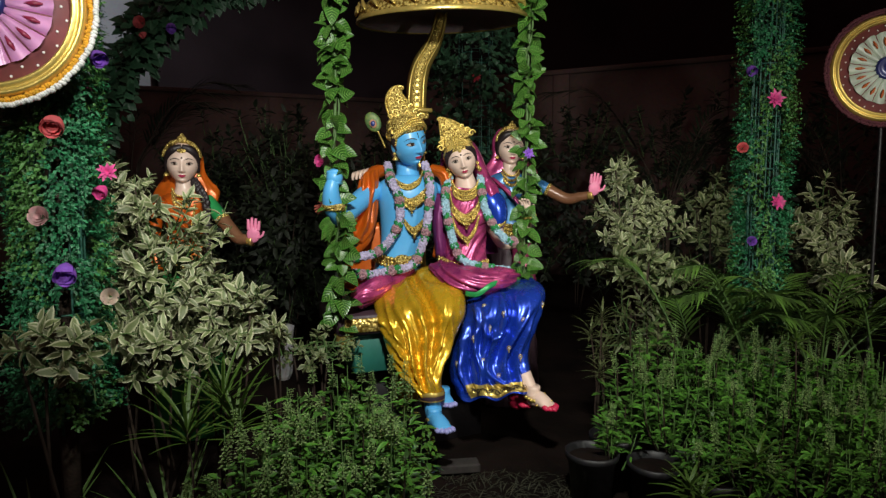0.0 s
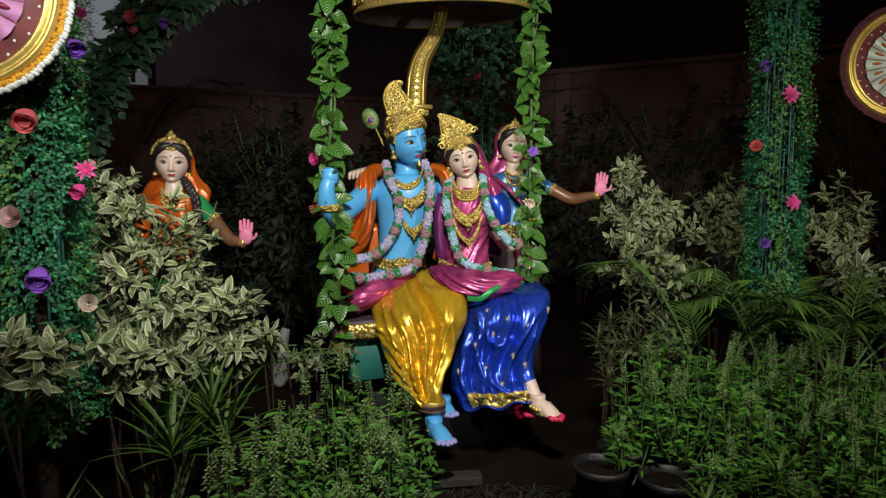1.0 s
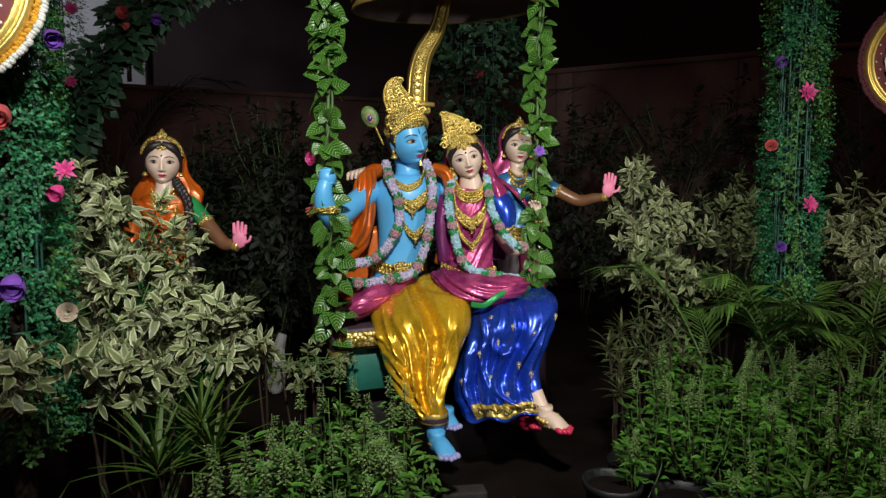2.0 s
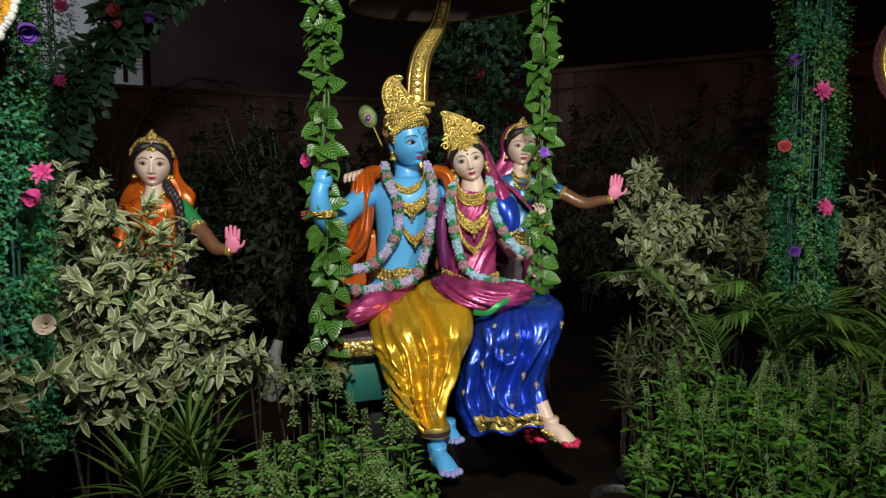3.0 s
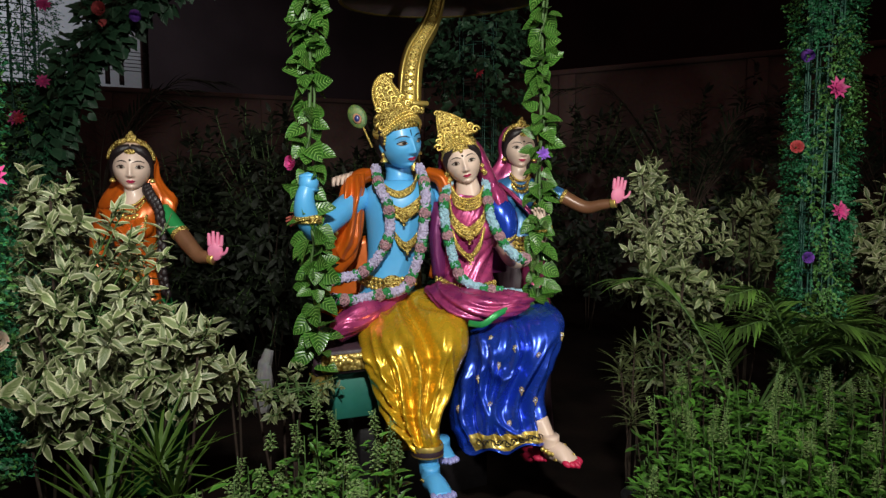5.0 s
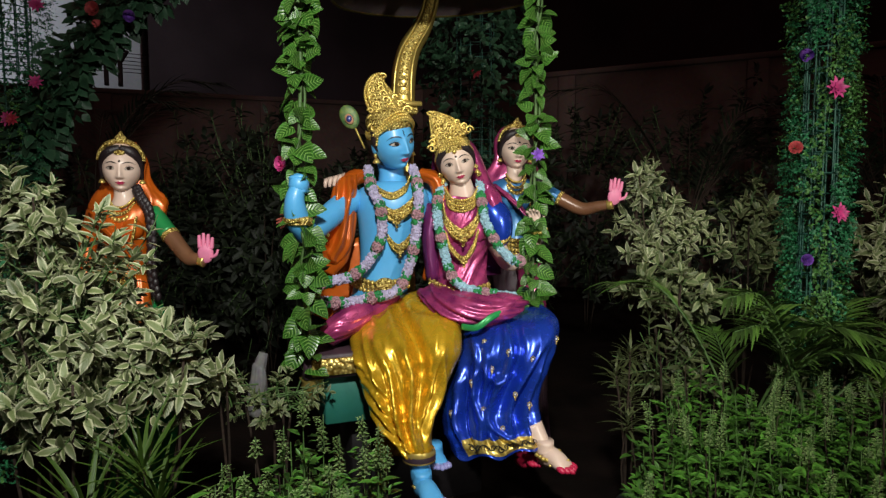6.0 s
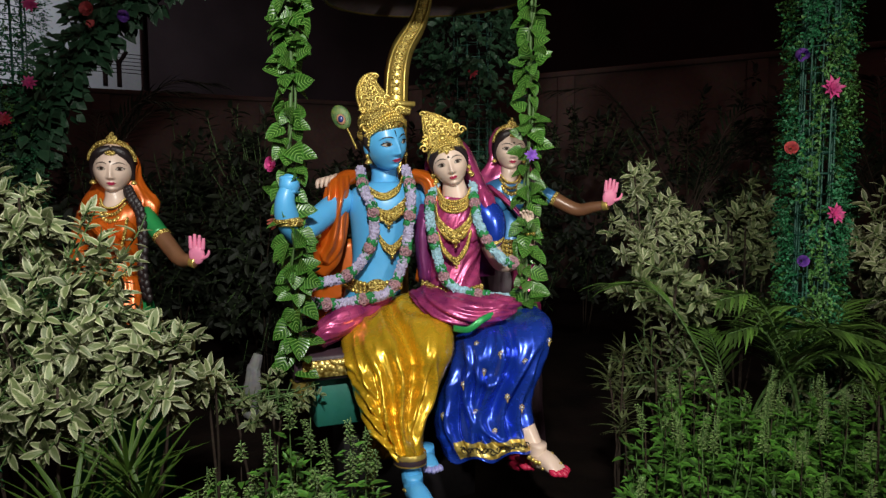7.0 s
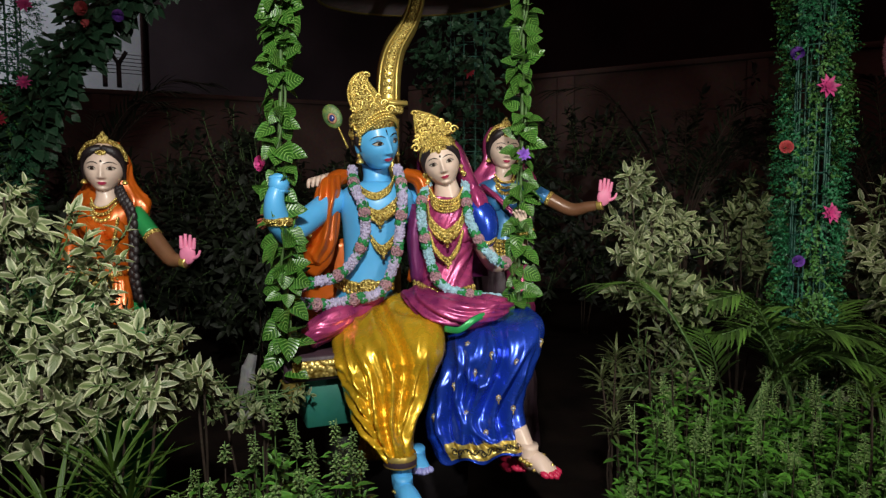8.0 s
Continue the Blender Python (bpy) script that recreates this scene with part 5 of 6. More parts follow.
def statue_bride():
    s = Shape()
    tube(s, [(0.093, 3.020, 0.773), (0.099, 3.030, 0.869), (0.104, 3.040, 0.964), (0.110, 3.050, 1.074), (0.110, 3.060, 1.170), (0.116, 3.070, 1.225), (0.115, 3.060, 1.260)],
         [(0.135, 0.11), (0.115, 0.105), (0.10, 0.095), (0.112, 0.105), (0.122, 0.10), (0.10, 0.08), (0.045, 0.045)], M_PINK, 100, per=12, fold=folds(9, 0.12, 0.3, 1.8, 21.0))
    for px in ((0.059, 2.970, 1.096), (0.155, 2.970, 1.096)):
        ball(s, px, (0.052, 0.036, 0.050), M_PINK, n=20, rows=14)
    tube(s, [(-0.011, 3.050, 1.197), (-0.016, 3.030, 1.047), (-0.005, 3.020, 0.897)], [(0.03, 0.05), (0.035, 0.05), (0.03, 0.05)], M_PURPLE, 20, fold=folds(6, 0.18, 0, 0.3, 23.0))
    tube(s, [(0.115, 3.050, 1.216), (0.103, 3.030, 1.286), (0.098, 3.030, 1.324)], [0.062, 0.044, 0.042], M_FAIR, 16)
    k = 0.099
    at, front, T = head(s, (0.086, 3.008, 1.360), 2, 3, -15, k, M_FAIR)
    ball(s, at(0, 0.20, 0.12), (0.80 * k, 0.76 * k, 0.96 * k), M_HAIR, T, 18, 12)
    for e in (-1, 1):
        tube(s, [at(0.0, -0.52, 0.76), at(e * 0.38, -0.48, 0.60), at(e * 0.63, -0.24, 0.2), at(e * 0.68, -0.04, -0.25)], [0.014, 0.020, 0.016, 0.006], M_HAIR, 8)
    tall_crown(s, at, T, k, [(0.066, 2.955, 1.440), (0.046, 2.968, 1.478), (0.022, 2.980, 1.512), (0.004, 2.990, 1.535), (-0.012, 2.995, 1.556)], (0.074, 0.062, 0.044, 0.026, 0.007), 0.10, -1)
    tube(s, [front(0, 0.72, 0.04), front(0, 0.50, 0.04)], 0.004, M_GOLD, 6)
    ball(s, front(0, 0.46, 0.05), 0.009, M_GOLD, n=8, rows=6)
    ball(s, front(0, 0.26, 0.01), 0.0045, M_BLACK, n=8, rows=6)
    for e in (-1, 1):
        beads(s, [at(e * 0.74, -0.04, -0.30), at(e * 0.76, -0.04, -0.62)], 0.012, M_ORN, 1.2)
    # veil
    tube(s, [at(0.15, 0.55, 0.95), at(0.65, 0.42, 0.3), (0.204, 3.080, 1.266), (0.230, 3.050, 1.197), (0.215, 3.060, 1.101)], [(0.03, 0.04), (0.03, 0.06), (0.035, 0.05), (0.04, 0.05), (0.02, 0.03)], M_PINK, 24, fold=folds(6, 0.22, 0, 0.4, 25.0))
    tube(s, [at(0, 0.6, 0.9), at(0, 0.85, 0.0), (0.120, 3.180, 1.183), (0.133, 3.200, 0.894)], [(0.07, 0.03), (0.1, 0.03), (0.14, 0.03), (0.15, 0.03)], M_PURPLE, 20)
    # arms
    tube(s, [(0.187, 3.070, 1.205), (0.241, 3.050, 1.156), (0.257, 3.040, 1.088), (0.241, 3.030, 1.042)], [0.05, 0.062, 0.055, 0.04], M_ROYAL, 20)
    tube(s, [(0.241, 3.030, 1.047), (0.299, 3.060, 0.963), (0.384, 3.080, 0.989), (0.415, 3.070, 1.087)], [0.036, 0.034, 0.03, 0.025], M_FAIR, 14)
    beads(s, [(0.375, 3.020, 1.097), (0.405, 3.000, 1.084), (0.446, 3.040, 1.099)], 0.009, M_GOLD, 1.3)
    hand(s, (0.412, 3.050, 1.101), (-0.18, 0.0, 1), (-0.5, -1, 0), 0.10, M_FAIR, 0.3, 0.9)
    tube(s, [(0.227, 3.000, 1.060), (0.265, 3.000, 1.049), (0.297, 3.020, 1.070)], 0.012, M_ORN, 8)
    # necklaces
    for row in range(5):
        dz = -0.0105 * row
        beads(s, [(0.040, 3.000, 1.262 + dz), (0.064, 2.968 - 0.003 * row, 1.226 + dz), (0.104, 2.955 - 0.003 * row, 1.214 + dz), (0.148, 2.968 - 0.003 * row, 1.228 + dz), (0.170, 3.000, 1.266 + dz)], 0.0058, M_ORN if row % 2 else M_GOLD, 1.5)
    jewel(s, [(0.032, 2.970, 1.210), (0.048, 2.940, 1.137), (0.105, 2.920, 1.095), (0.161, 2.940, 1.139), (0.176, 2.970, 1.216)], 0.0085, 3, (0.110, 2.910, 1.077))
    jewel(s, [(0.042, 2.930, 1.092), (0.063, 2.910, 1.032), (0.110, 2.910, 0.990), (0.147, 2.910, 1.032), (0.169, 2.930, 1.100)], 0.0075, 1, (0.113, 2.905, 0.993))
    # gold waistband
    for dz in range(3):
        beads(s, [(-0.016, 2.980, 0.901) - np.array((0, 0, 0.014 * dz)), (0.043, 2.930, 0.877) - np.array((0, 0, 0.016 * dz)), (0.122, 2.915, 0.868) - np.array((0, 0, 0.014 * dz)), (0.209, 2.950, 0.886) - np.array((0, 0, 0.014 * dz))], 0.011, M_ORN, 1.5)
    garland(s, [(0.035, 3.040, 1.287), (0.011, 2.950, 1.210), (0.016, 2.920, 1.119), (0.042, 2.900, 1.002), (0.073, 2.885, 0.919), (0.135, 2.870, 0.878), (0.225, 2.880, 0.859), (0.320, 2.910, 0.847)], 0.0205, M_SKY, 0.15)
    garland(s, [(0.180, 3.040, 1.287), (0.183, 2.960, 1.210), (0.196, 2.940, 1.137), (0.237, 2.920, 1.053), (0.293, 2.920, 0.990), (0.347, 2.950, 0.977)], 0.0205, M_SKY, 0.15)
    # lap cloth and its green edge
    tube(s, [(-0.005, 2.970, 0.840), (0.074, 2.890, 0.813), (0.172, 2.860, 0.806), (0.264, 2.880, 0.819), (0.308, 2.920, 0.825)], [(0.045, 0.09), (0.06, 0.12), (0.06, 0.12), (0.045, 0.10), (0.02, 0.06)], M_PINK, 80, per=12, fold=folds(9, 0.2, 0.5, 1.2, 27.0))
    tube(s, [(0.100, 2.750, 0.761), (0.151, 2.725, 0.762), (0.204, 2.735, 0.796), (0.276, 2.790, 0.821)], [(0.012, 0.004), (0.012, 0.004), (0.012, 0.004), (0.010, 0.004)], M_GREENCLOTH, 10)
    # blue skirt: over the knees and down to a waving hem with a gold scroll border
    falls = [([(0.88, 0.20), (q + 0.02, 0.5), (q, 0.93)], 0.015, h) for q, h in ((0.97, 0.012), (0.90, -0.016), (0.83, 0.016), (0.75, -0.015), (0.66, 0.016))]
    falls += [([(0.10 + 0.07 * i, 0.22 + 0.05 * i), (0.24 + 0.05 * i, 0.50), (0.40 + 0.02 * i, 0.72), (0.30 + 0.13 * i, 0.95)], 0.014, 0.016 if i % 2 == 0 else -0.014) for i in range(5)]
    on = drape(s, [((0.165, 3.00, 0.755), (0.427, 3.00, 0.800), 2.95), ((0.115, 2.88, 0.725), (0.461, 2.90, 0.766), 2.78), ((0.106, 2.84, 0.678), (0.452, 2.86, 0.694), 2.70), ((0.087, 2.82, 0.602), (0.417, 2.84, 0.601), 2.69),
                   ((0.050, 2.82, 0.504), (0.384, 2.83, 0.509), 2.69), ((0.025, 2.82, 0.422), (0.385, 2.82, 0.427), 2.675), ((0.035, 2.81, 0.354), (0.400, 2.81, 0.370), 2.665), ((0.058, 2.80, 0.292), (0.406, 2.80, 0.338), 2.655)],
               M_ROYAL, falls + [([(0.02, 0.38), (0.12, 0.60), (0.22, 0.92)], 0.016, 0.018), ([(0.08, 0.40), (0.20, 0.62), (0.28, 0.90)], 0.010, -0.016), ([(0.50, 0.12), (0.60, 0.34), (0.58, 0.62)], 0.018, -0.016),
                                 ([(0.42, 0.14), (0.50, 0.36), (0.50, 0.60)], 0.016, 0.012), ([(0.15, 0.33), (0.38, 0.46), (0.60, 0.44)], 0.012, 0.009)],
               [(0.86, 0.19, 0.07, 0.026), (0.34, 0.20, 0.09, 0.014)], seed=8.0, hem=0.016, band=(0.82, 0.962, 0.20, M_HEM))
    vine = [on(uu, 0.893 + 0.028 * math.sin(uu * 46), 0.003) for uu in np.linspace(0.24, 0.96, 40)]
    tube(s, vine, 0.0018, M_BLACK, 5, per=2)
    for i, uu in enumerate(np.linspace(0.26, 0.94, 11)):
        q = on(uu, 0.893, 0.004)
        e = 1 if i % 2 else -1
        tube(s, [q + np.array((0.012 * (1 - a / 9) * math.cos(a), -0.001, e * 0.013 * (1 - a / 9) * math.sin(a))) for a in np.linspace(0, 7.5, 10)], 0.0018, M_BLACK, 5, per=2)
    # small gold motifs
    for uu, vv in ((0.22, 0.24), (0.46, 0.30), (0.92, 0.25), (0.20, 0.48), (0.66, 0.52), (0.40, 0.62), (0.12, 0.66), (0.60, 0.74), (0.84, 0.60), (0.34, 0.40), (0.72, 0.34)):
        p = on(uu, vv, 0.001)
        for a in range(7):
            ball(s, p + np.array((0.007 * math.sin(a * 0.9), 0, 0.009 * math.cos(a * 0.9))), 0.003, M_GOLD, n=6, rows=4)
        ball(s, p, 0.0042, M_WHITE, n=6, rows=4)
        ball(s, p + np.array((0, 0, -0.016)), (0.003, 0.003, 0.007), M_GOLD, n=6, rows=4)
    # feet
    tube(s, [(0.361, 2.760, 0.395), (0.384, 2.740, 0.344), (0.403, 2.725, 0.302)], [0.036, 0.033, 0.033], M_FAIR, 14)
    foot(s, (0.401, 2.715, 0.305), (0.476, 2.635, 0.277), M_FAIR, M_RED)
    beads(s, [(0.365, 2.690, 0.311), (0.400, 2.670, 0.300), (0.445, 2.690, 0.324)], 0.009, M_GOLD, 1.3)
    beads(s, [(0.408, 2.660, 0.283), (0.444, 2.650, 0.297), (0.472, 2.660, 0.303)], 0.006, M_GOLD, 1.4)
    foot(s, (0.330, 2.790, 0.265), (0.379, 2.730, 0.259), M_RED, M_RED, 0.022)
    ob = s.build("statue", (0.2, 2.98, 0.675))
    return tagged(ob, "painted bride statue in blue and pink drapery on the swing", "statue")


def statue_girl(place, k, yaw, skin, cloth, under, sleeve, palm_at, elbow, arm_mat, label, origin, bodice, far=False):
    """A standing girl with one open palm held out. place: head centre; her parts follow from it in her own frame."""
    s = Shape()
    c = np.array(place)
    at, front, T = head(s, place, yaw, 3, 1, k, skin)
    ball(s, at(0, 0.18, 0.12), (0.80 * k, 0.76 * k, 0.96 * k), M_HAIR, T, 18, 12)
    for e in (-1, 1):
        tube(s, [at(0.0, -0.50, 0.78), at(e * 0.38, -0.48, 0.62), at(e * 0.63, -0.24, 0.25), at(e * 0.70, 0.0, -0.4)], [0.014, 0.020, 0.016, 0.008], M_HAIR, 8)
    # tiara
    ring = [at(0.80 * math.cos(a), -0.12, 0.30 + 0.76 * math.sin(a)) for a in np.linspace(0.0, math.pi, 11)]
    tube(s, ring, [(0.10 * k, 0.16 * k) if 2 < i < 8 else (0.07 * k, 0.12 * k) for i in range(11)], M_ORN, 8, ref=(0, 1, 0))
    ball(s, at(0, -0.2, 1.12), (0.22 * k, 0.12 * k, 0.2 * k), M_ORN, T, 10, 8)
    ball(s, at(0, -0.2, 1.28), (0.09 * k, 0.09 * k, 0.14 * k), M_ORN, T, 8, 6)
    ball(s, front(0, 0.60, 0.06), (0.2 * k, 0.04 * k, 0.10 * k), M_ORN, T, 10, 6)
    ball(s, front(0, 0.28, 0.01), 0.0045, M_BLACK, n=8, rows=6)

    def b(x, y, z):
        return c + rot(0, 0, yaw * 0.5) @ (np.array((x, y, z)) * k)
    # veil behind the head to the shoulders
    tube(s, [b(0, 0.35, 1.0), b(0, 0.6, 0.4), b(0, 0.6, -0.5), b(0, 0.55, -1.4), b(0, 0.5, -2.6)], [(0.5 * k, 0.3 * k), (0.86 * k, 0.35 * k), (0.98 * k, 0.40 * k), (1.45 * k, 0.45 * k), (1.2 * k, 0.4 * k)], cloth, 60, per=10, fold=folds(6, 0.2, 0.2, 0.5, 41.0 + k))
    tube(s, [b(0, 0.15, -0.6), b(0, 0.12, -1.1), b(0, 0.15, -1.5)], [0.38 * k, 0.38 * k, 0.6 * k], skin, 14)
    tube(s, [b(0, 0.2, -1.25), b(0, 0.2, -1.6), b(0, 0.2, -2.3), b(0, 0.2, -3.2), b(0, 0.2, -4.2), b(0, 0.22, -5.2)], [(0.5 * k, 0.4 * k), (1.1 * k, 0.6 * k), (1.0 * k, 0.8 * k), (0.82 * k, 0.7 * k), (0.95 * k, 0.8 * k), (1.1 * k, 0.9 * k)], bodice, 48, fold=folds(9, 0.06, 0.2, 0.6, 43.0 + k))
    for e in (-1, 1):
        ball(s, b(e * 0.42, -0.42, -2.35), (0.42 * k, 0.38 * k, 0.42 * k), bodice, n=14, rows=10)
    # sash across the chest with its gold edge
    tube(s, [b(-0.95, -0.2, -1.7), b(-0.3, -0.75, -2.3), b(0.45, -0.72, -3.1), b(0.8, -0.3, -4.0)], [(0.12 * k, 0.32 * k), (0.12 * k, 0.42 * k), (0.12 * k, 0.42 * k), (0.1 * k, 0.3 * k)], cloth, 28, fold=folds(8, 0.3, 0.4, 0.5, 44.0))
    beads(s, [b(0.62, -0.62, -1.9), b(0.55, -0.86, -2.6), b(0.35, -0.86, -3.3), b(0.0, -0.80, -3.8)], 0.07 * k, M_ORN, 1.3)
    # skirt to the ground
    z0 = -(c[2]) / k
    tube(s, [b(0, 0.22, -4.9), b(0, 0.24, -6.2), b(0, 0.26, (z0 - 6.2) / 2), b(0, 0.28, z0 + 0.1)], [(1.05 * k, 0.9 * k), (1.35 * k, 1.1 * k), (1.55 * k, 1.3 * k), (1.75 * k, 1.5 * k)], under, 60, fold=folds(15, 0.1, 0.2, 0.3, 45.0))
    tube(s, [b(0.35, -0.45, -4.2), b(0.5, -0.75, -5.4), b(0.55, -0.95, -7.0), b(0.5, -1.1, -9.0)], [(0.5 * k, 0.3 * k), (0.6 * k, 0.35 * k), (0.7 * k, 0.4 * k), (0.75 * k, 0.4 * k)], cloth, 36, fold=folds(9, 0.2, 0.2, 0.3, 46.0))
    for row in range(4):
        beads(s, [b(-0.9, -0.3, -4.0 - 0.16 * row), b(-0.3, -0.82, -4.1 - 0.2 * row), b(0.3, -0.84, -4.1 - 0.22 * row), b(0.85, -0.35, -3.9 - 0.16 * row)], 0.11 * k, M_ORN, 1.4)
    # necklaces
    for row in range(3):
        beads(s, [b(-0.45, -0.2, -1.15 - 0.2 * row), b(-0.25, -0.5, -1.42 - 0.24 * row), b(0, -0.58, -1.5 - 0.25 * row), b(0.25, -0.5, -1.42 - 0.24 * row), b(0.45, -0.2, -1.15 - 0.2 * row)], (0.05 + 0.025 * row) * k, M_GOLD if row != 1 else M_ORN, 1.4)
    # plait over the shoulder
    pl = [b(0.45, 0.1, -0.75), b(0.75, -0.35, -1.15), b(1.05, -0.45, -1.7), b(1.12, -0.5, -2.8), b(1.08, -0.5, -4.0), b(1.2, -0.45, -5.0)]
    for i, p in enumerate(spline(pl, 7)):
        ball(s, p + np.array((0.007 * (1 if i % 2 else -1), 0, 0)), (0.15 * k, 0.13 * k, 0.22 * k), M_HAIR, n=8, rows=6)
    # arm with the open palm
    sh = b(1.0, 0.15, -1.7)
    el, pa = np.array(elbow), np.array(palm_at)
    mid = sh * 0.5 + el * 0.5
    tube(s, [sh, sh * 0.6 + mid * 0.4, mid], [0.36 * k, 0.35 * k, 0.33 * k], sleeve, 16)
    tube(s, [mid, mid + unit(el - sh) * 0.16 * k], [0.36 * k, 0.35 * k], M_ORN, 14)
    tube(s, [mid, el, el * 0.45 + pa * 0.55, pa], [0.33 * k, 0.30 * k, 0.24 * k, 0.18 * k], arm_mat, 14)
    tube(s, [pa - unit(pa - el) * 0.25 * k, pa - unit(pa - el) * 0.02 * k], 0.22 * k, M_GOLD, 12)
    hand(s, pa, (0.1, -0.15, 1), (0.1, -1, 0.1), 0.125 if not far else 0.13, M_PINKHAND, 0.2)
    # the other arm hangs down
    sh = b(-1.0, 0.15, -1.7)
    tube(s, [sh, b(-1.35, 0.1, -2.8), b(-1.35, -0.2, -4.0), b(-1.1, -0.5, -4.9)], [0.40 * k, 0.34 * k, 0.26 * k, 0.2 * k], cloth, 14)
    ob = s.build("statue", origin)
    return tagged(ob, label, "statue")


M_FEATHER = material("peacock_feather", (0.17, 0.24, 0.05), 0.5, 0.1, 0.5, 60, 0.4, 120, (0.06, 0.14, 0.05))
M_FEATHER_EYE = material("peacock_eye", (0.55, 0.28, 0.16), 0.5, 0.1)
M_PALMRED = material("red_palm_paint", (0.5, 0.12, 0.09), 0.5)
M_TOE_LILAC = material("lilac_toe_paint", (0.36, 0.36, 0.72), 0.45)
statue_blue()
statue_bride()
statue_girl((-1.266, 3.070, 1.346), 0.104, 20, M_FAIR, M_ORANGE, M_GREENCLOTH, M_GREENCLOTH, (-0.905, 2.980, 0.974), (-0.993, 3.020, 0.993), M_TAN, "painted girl statue in orange sari raising a pink palm", (-1.27, 3.1, 0), M_ORANGE)
# Plum skirt: a dark tone painted in for the shade behind the swing.
statue_girl((0.377, 3.550, 1.459), 0.105, 8, M_FAIR, M_PINK, M_PLUM, M_BODICE, (0.817, 3.420, 1.197), (0.686, 3.500, 1.175), M_TAN, "painted girl statue in pink behind the swing raising a pink palm", (0.38, 3.6, 0), M_BODICE, True)

# ---- plants ----


def shrub(top, spread, mat, count, leaf_len, label, seed, stems=5, ratio=0.40, group="", single=0, base=None):
    """A leafy shrub. top: centre of its crown; spread: half sizes of the crown."""
    rng = random.Random(seed)
    c, r = np.array(top), np.array(spread)
    root = np.array((*(base or c[:2]), 0.0))
    ob = thing("shrub", tuple(root), label, "shrub", group)
    s, w = Shape(), Shape()
    forks = []
    for k in range(stems):
        a = rng.uniform(0, 6.28)
        mid = c + np.array((math.cos(a) * r[0] * 0.55, math.sin(a) * r[1] * 0.55, rng.uniform(-0.1, 0.5) * r[2]))
        w1 = Shape()
        tube(w1, [root + np.array((rng.uniform(-0.04, 0.04), rng.uniform(-0.04, 0.04), -0.03)), (root + mid) / 2 + np.array((rng.uniform(-0.03, 0.03), 0, 0)), mid], [0.006, 0.005, 0.004], M_STEM, 6, per=4)
        part("stem", w1, ob)
        forks.append(mid)
    for k in range(count):
        d = unit(np.array([rng.gauss(0, 1) for _ in range(3)]))
        q = rng.uniform(0.25, 1.0) ** 0.45
        lump = 1 + 0.6 * noise.noise(Vector(d * 2.4) + Vector((seed, 0, 0)))
        tip = c + d * r * q * lump
        way = unit(d * r / max(r) + np.array((rng.uniform(-0.4, 0.4), rng.uniform(-0.6, 0.2), rng.uniform(-0.1, 0.7))))
        tube(w, [tip - way * rng.uniform(0.10, 0.16) + (c - tip) * 0.15, tip - way * 0.06, tip], [0.003, 0.0022, 0.0015], M_GSTEM, 4, per=3, caps=False)
        u = unit(np.cross(way, (0.3, 0.2, 1)))
        v = np.cross(way, u)
        for j in range(rng.randint(7, 12)):
            a = j * 2.4 + rng.random()
            f = j / 13
            side = u * math.cos(a) + v * math.sin(a)
            b = tip - way * leaf_len * 1.9 * (1 - f)
            ln = leaf_len * rng.uniform(0.65, 1.3)
            t = s
            if single > 0:
                t = Shape()
            leaf(t, b, side * (1.15 - 0.75 * f) + way * (0.2 + 0.8 * f) + np.array([rng.uniform(-0.35, 0.35) for _ in range(3)]), way + np.array((rng.uniform(-0.6, 0.6), rng.uniform(-0.8, 0.1), rng.uniform(-0.1, 0.8))), ln, ln * ratio * rng.uniform(0.85, 1.15), mat, rng.uniform(0.02, 0.45), 5, 0.3, 0.72)
            if single > 0:
                single -= 1
                part("leaf", t, ob)
    part("twig", w, ob, kind="stuff")
    part("foliage", s, ob, kind="stuff")
    return ob


def pot(at, r=0.1, h=0.2):
    p = thing("plant_pot", (at[0], at[1], 0), "black plastic nursery pot standing on soil", "pot", "nursery pots in a row")
    s = Shape()
    lathe(s, (at[0], at[1], 0), [(0, -0.01), (r * 0.74, -0.01), (r * 0.94, h * 0.86), (r * 1.03, h * 0.87), (r * 1.06, h * 0.99), (r * 1.0, h), (r * 0.95, h * 0.98), (r * 0.9, h * 0.85)], M_POT, 32)
    part("body", s, p)
    s = Shape()
    lathe(s, (at[0], at[1], 0), [(r * 0.92, h * 0.86), (r * 0.5, h * 0.9), (0, h * 0.91)], M_SOIL, 20)
    part("soil", s, p, "dark potting soil")
    return p


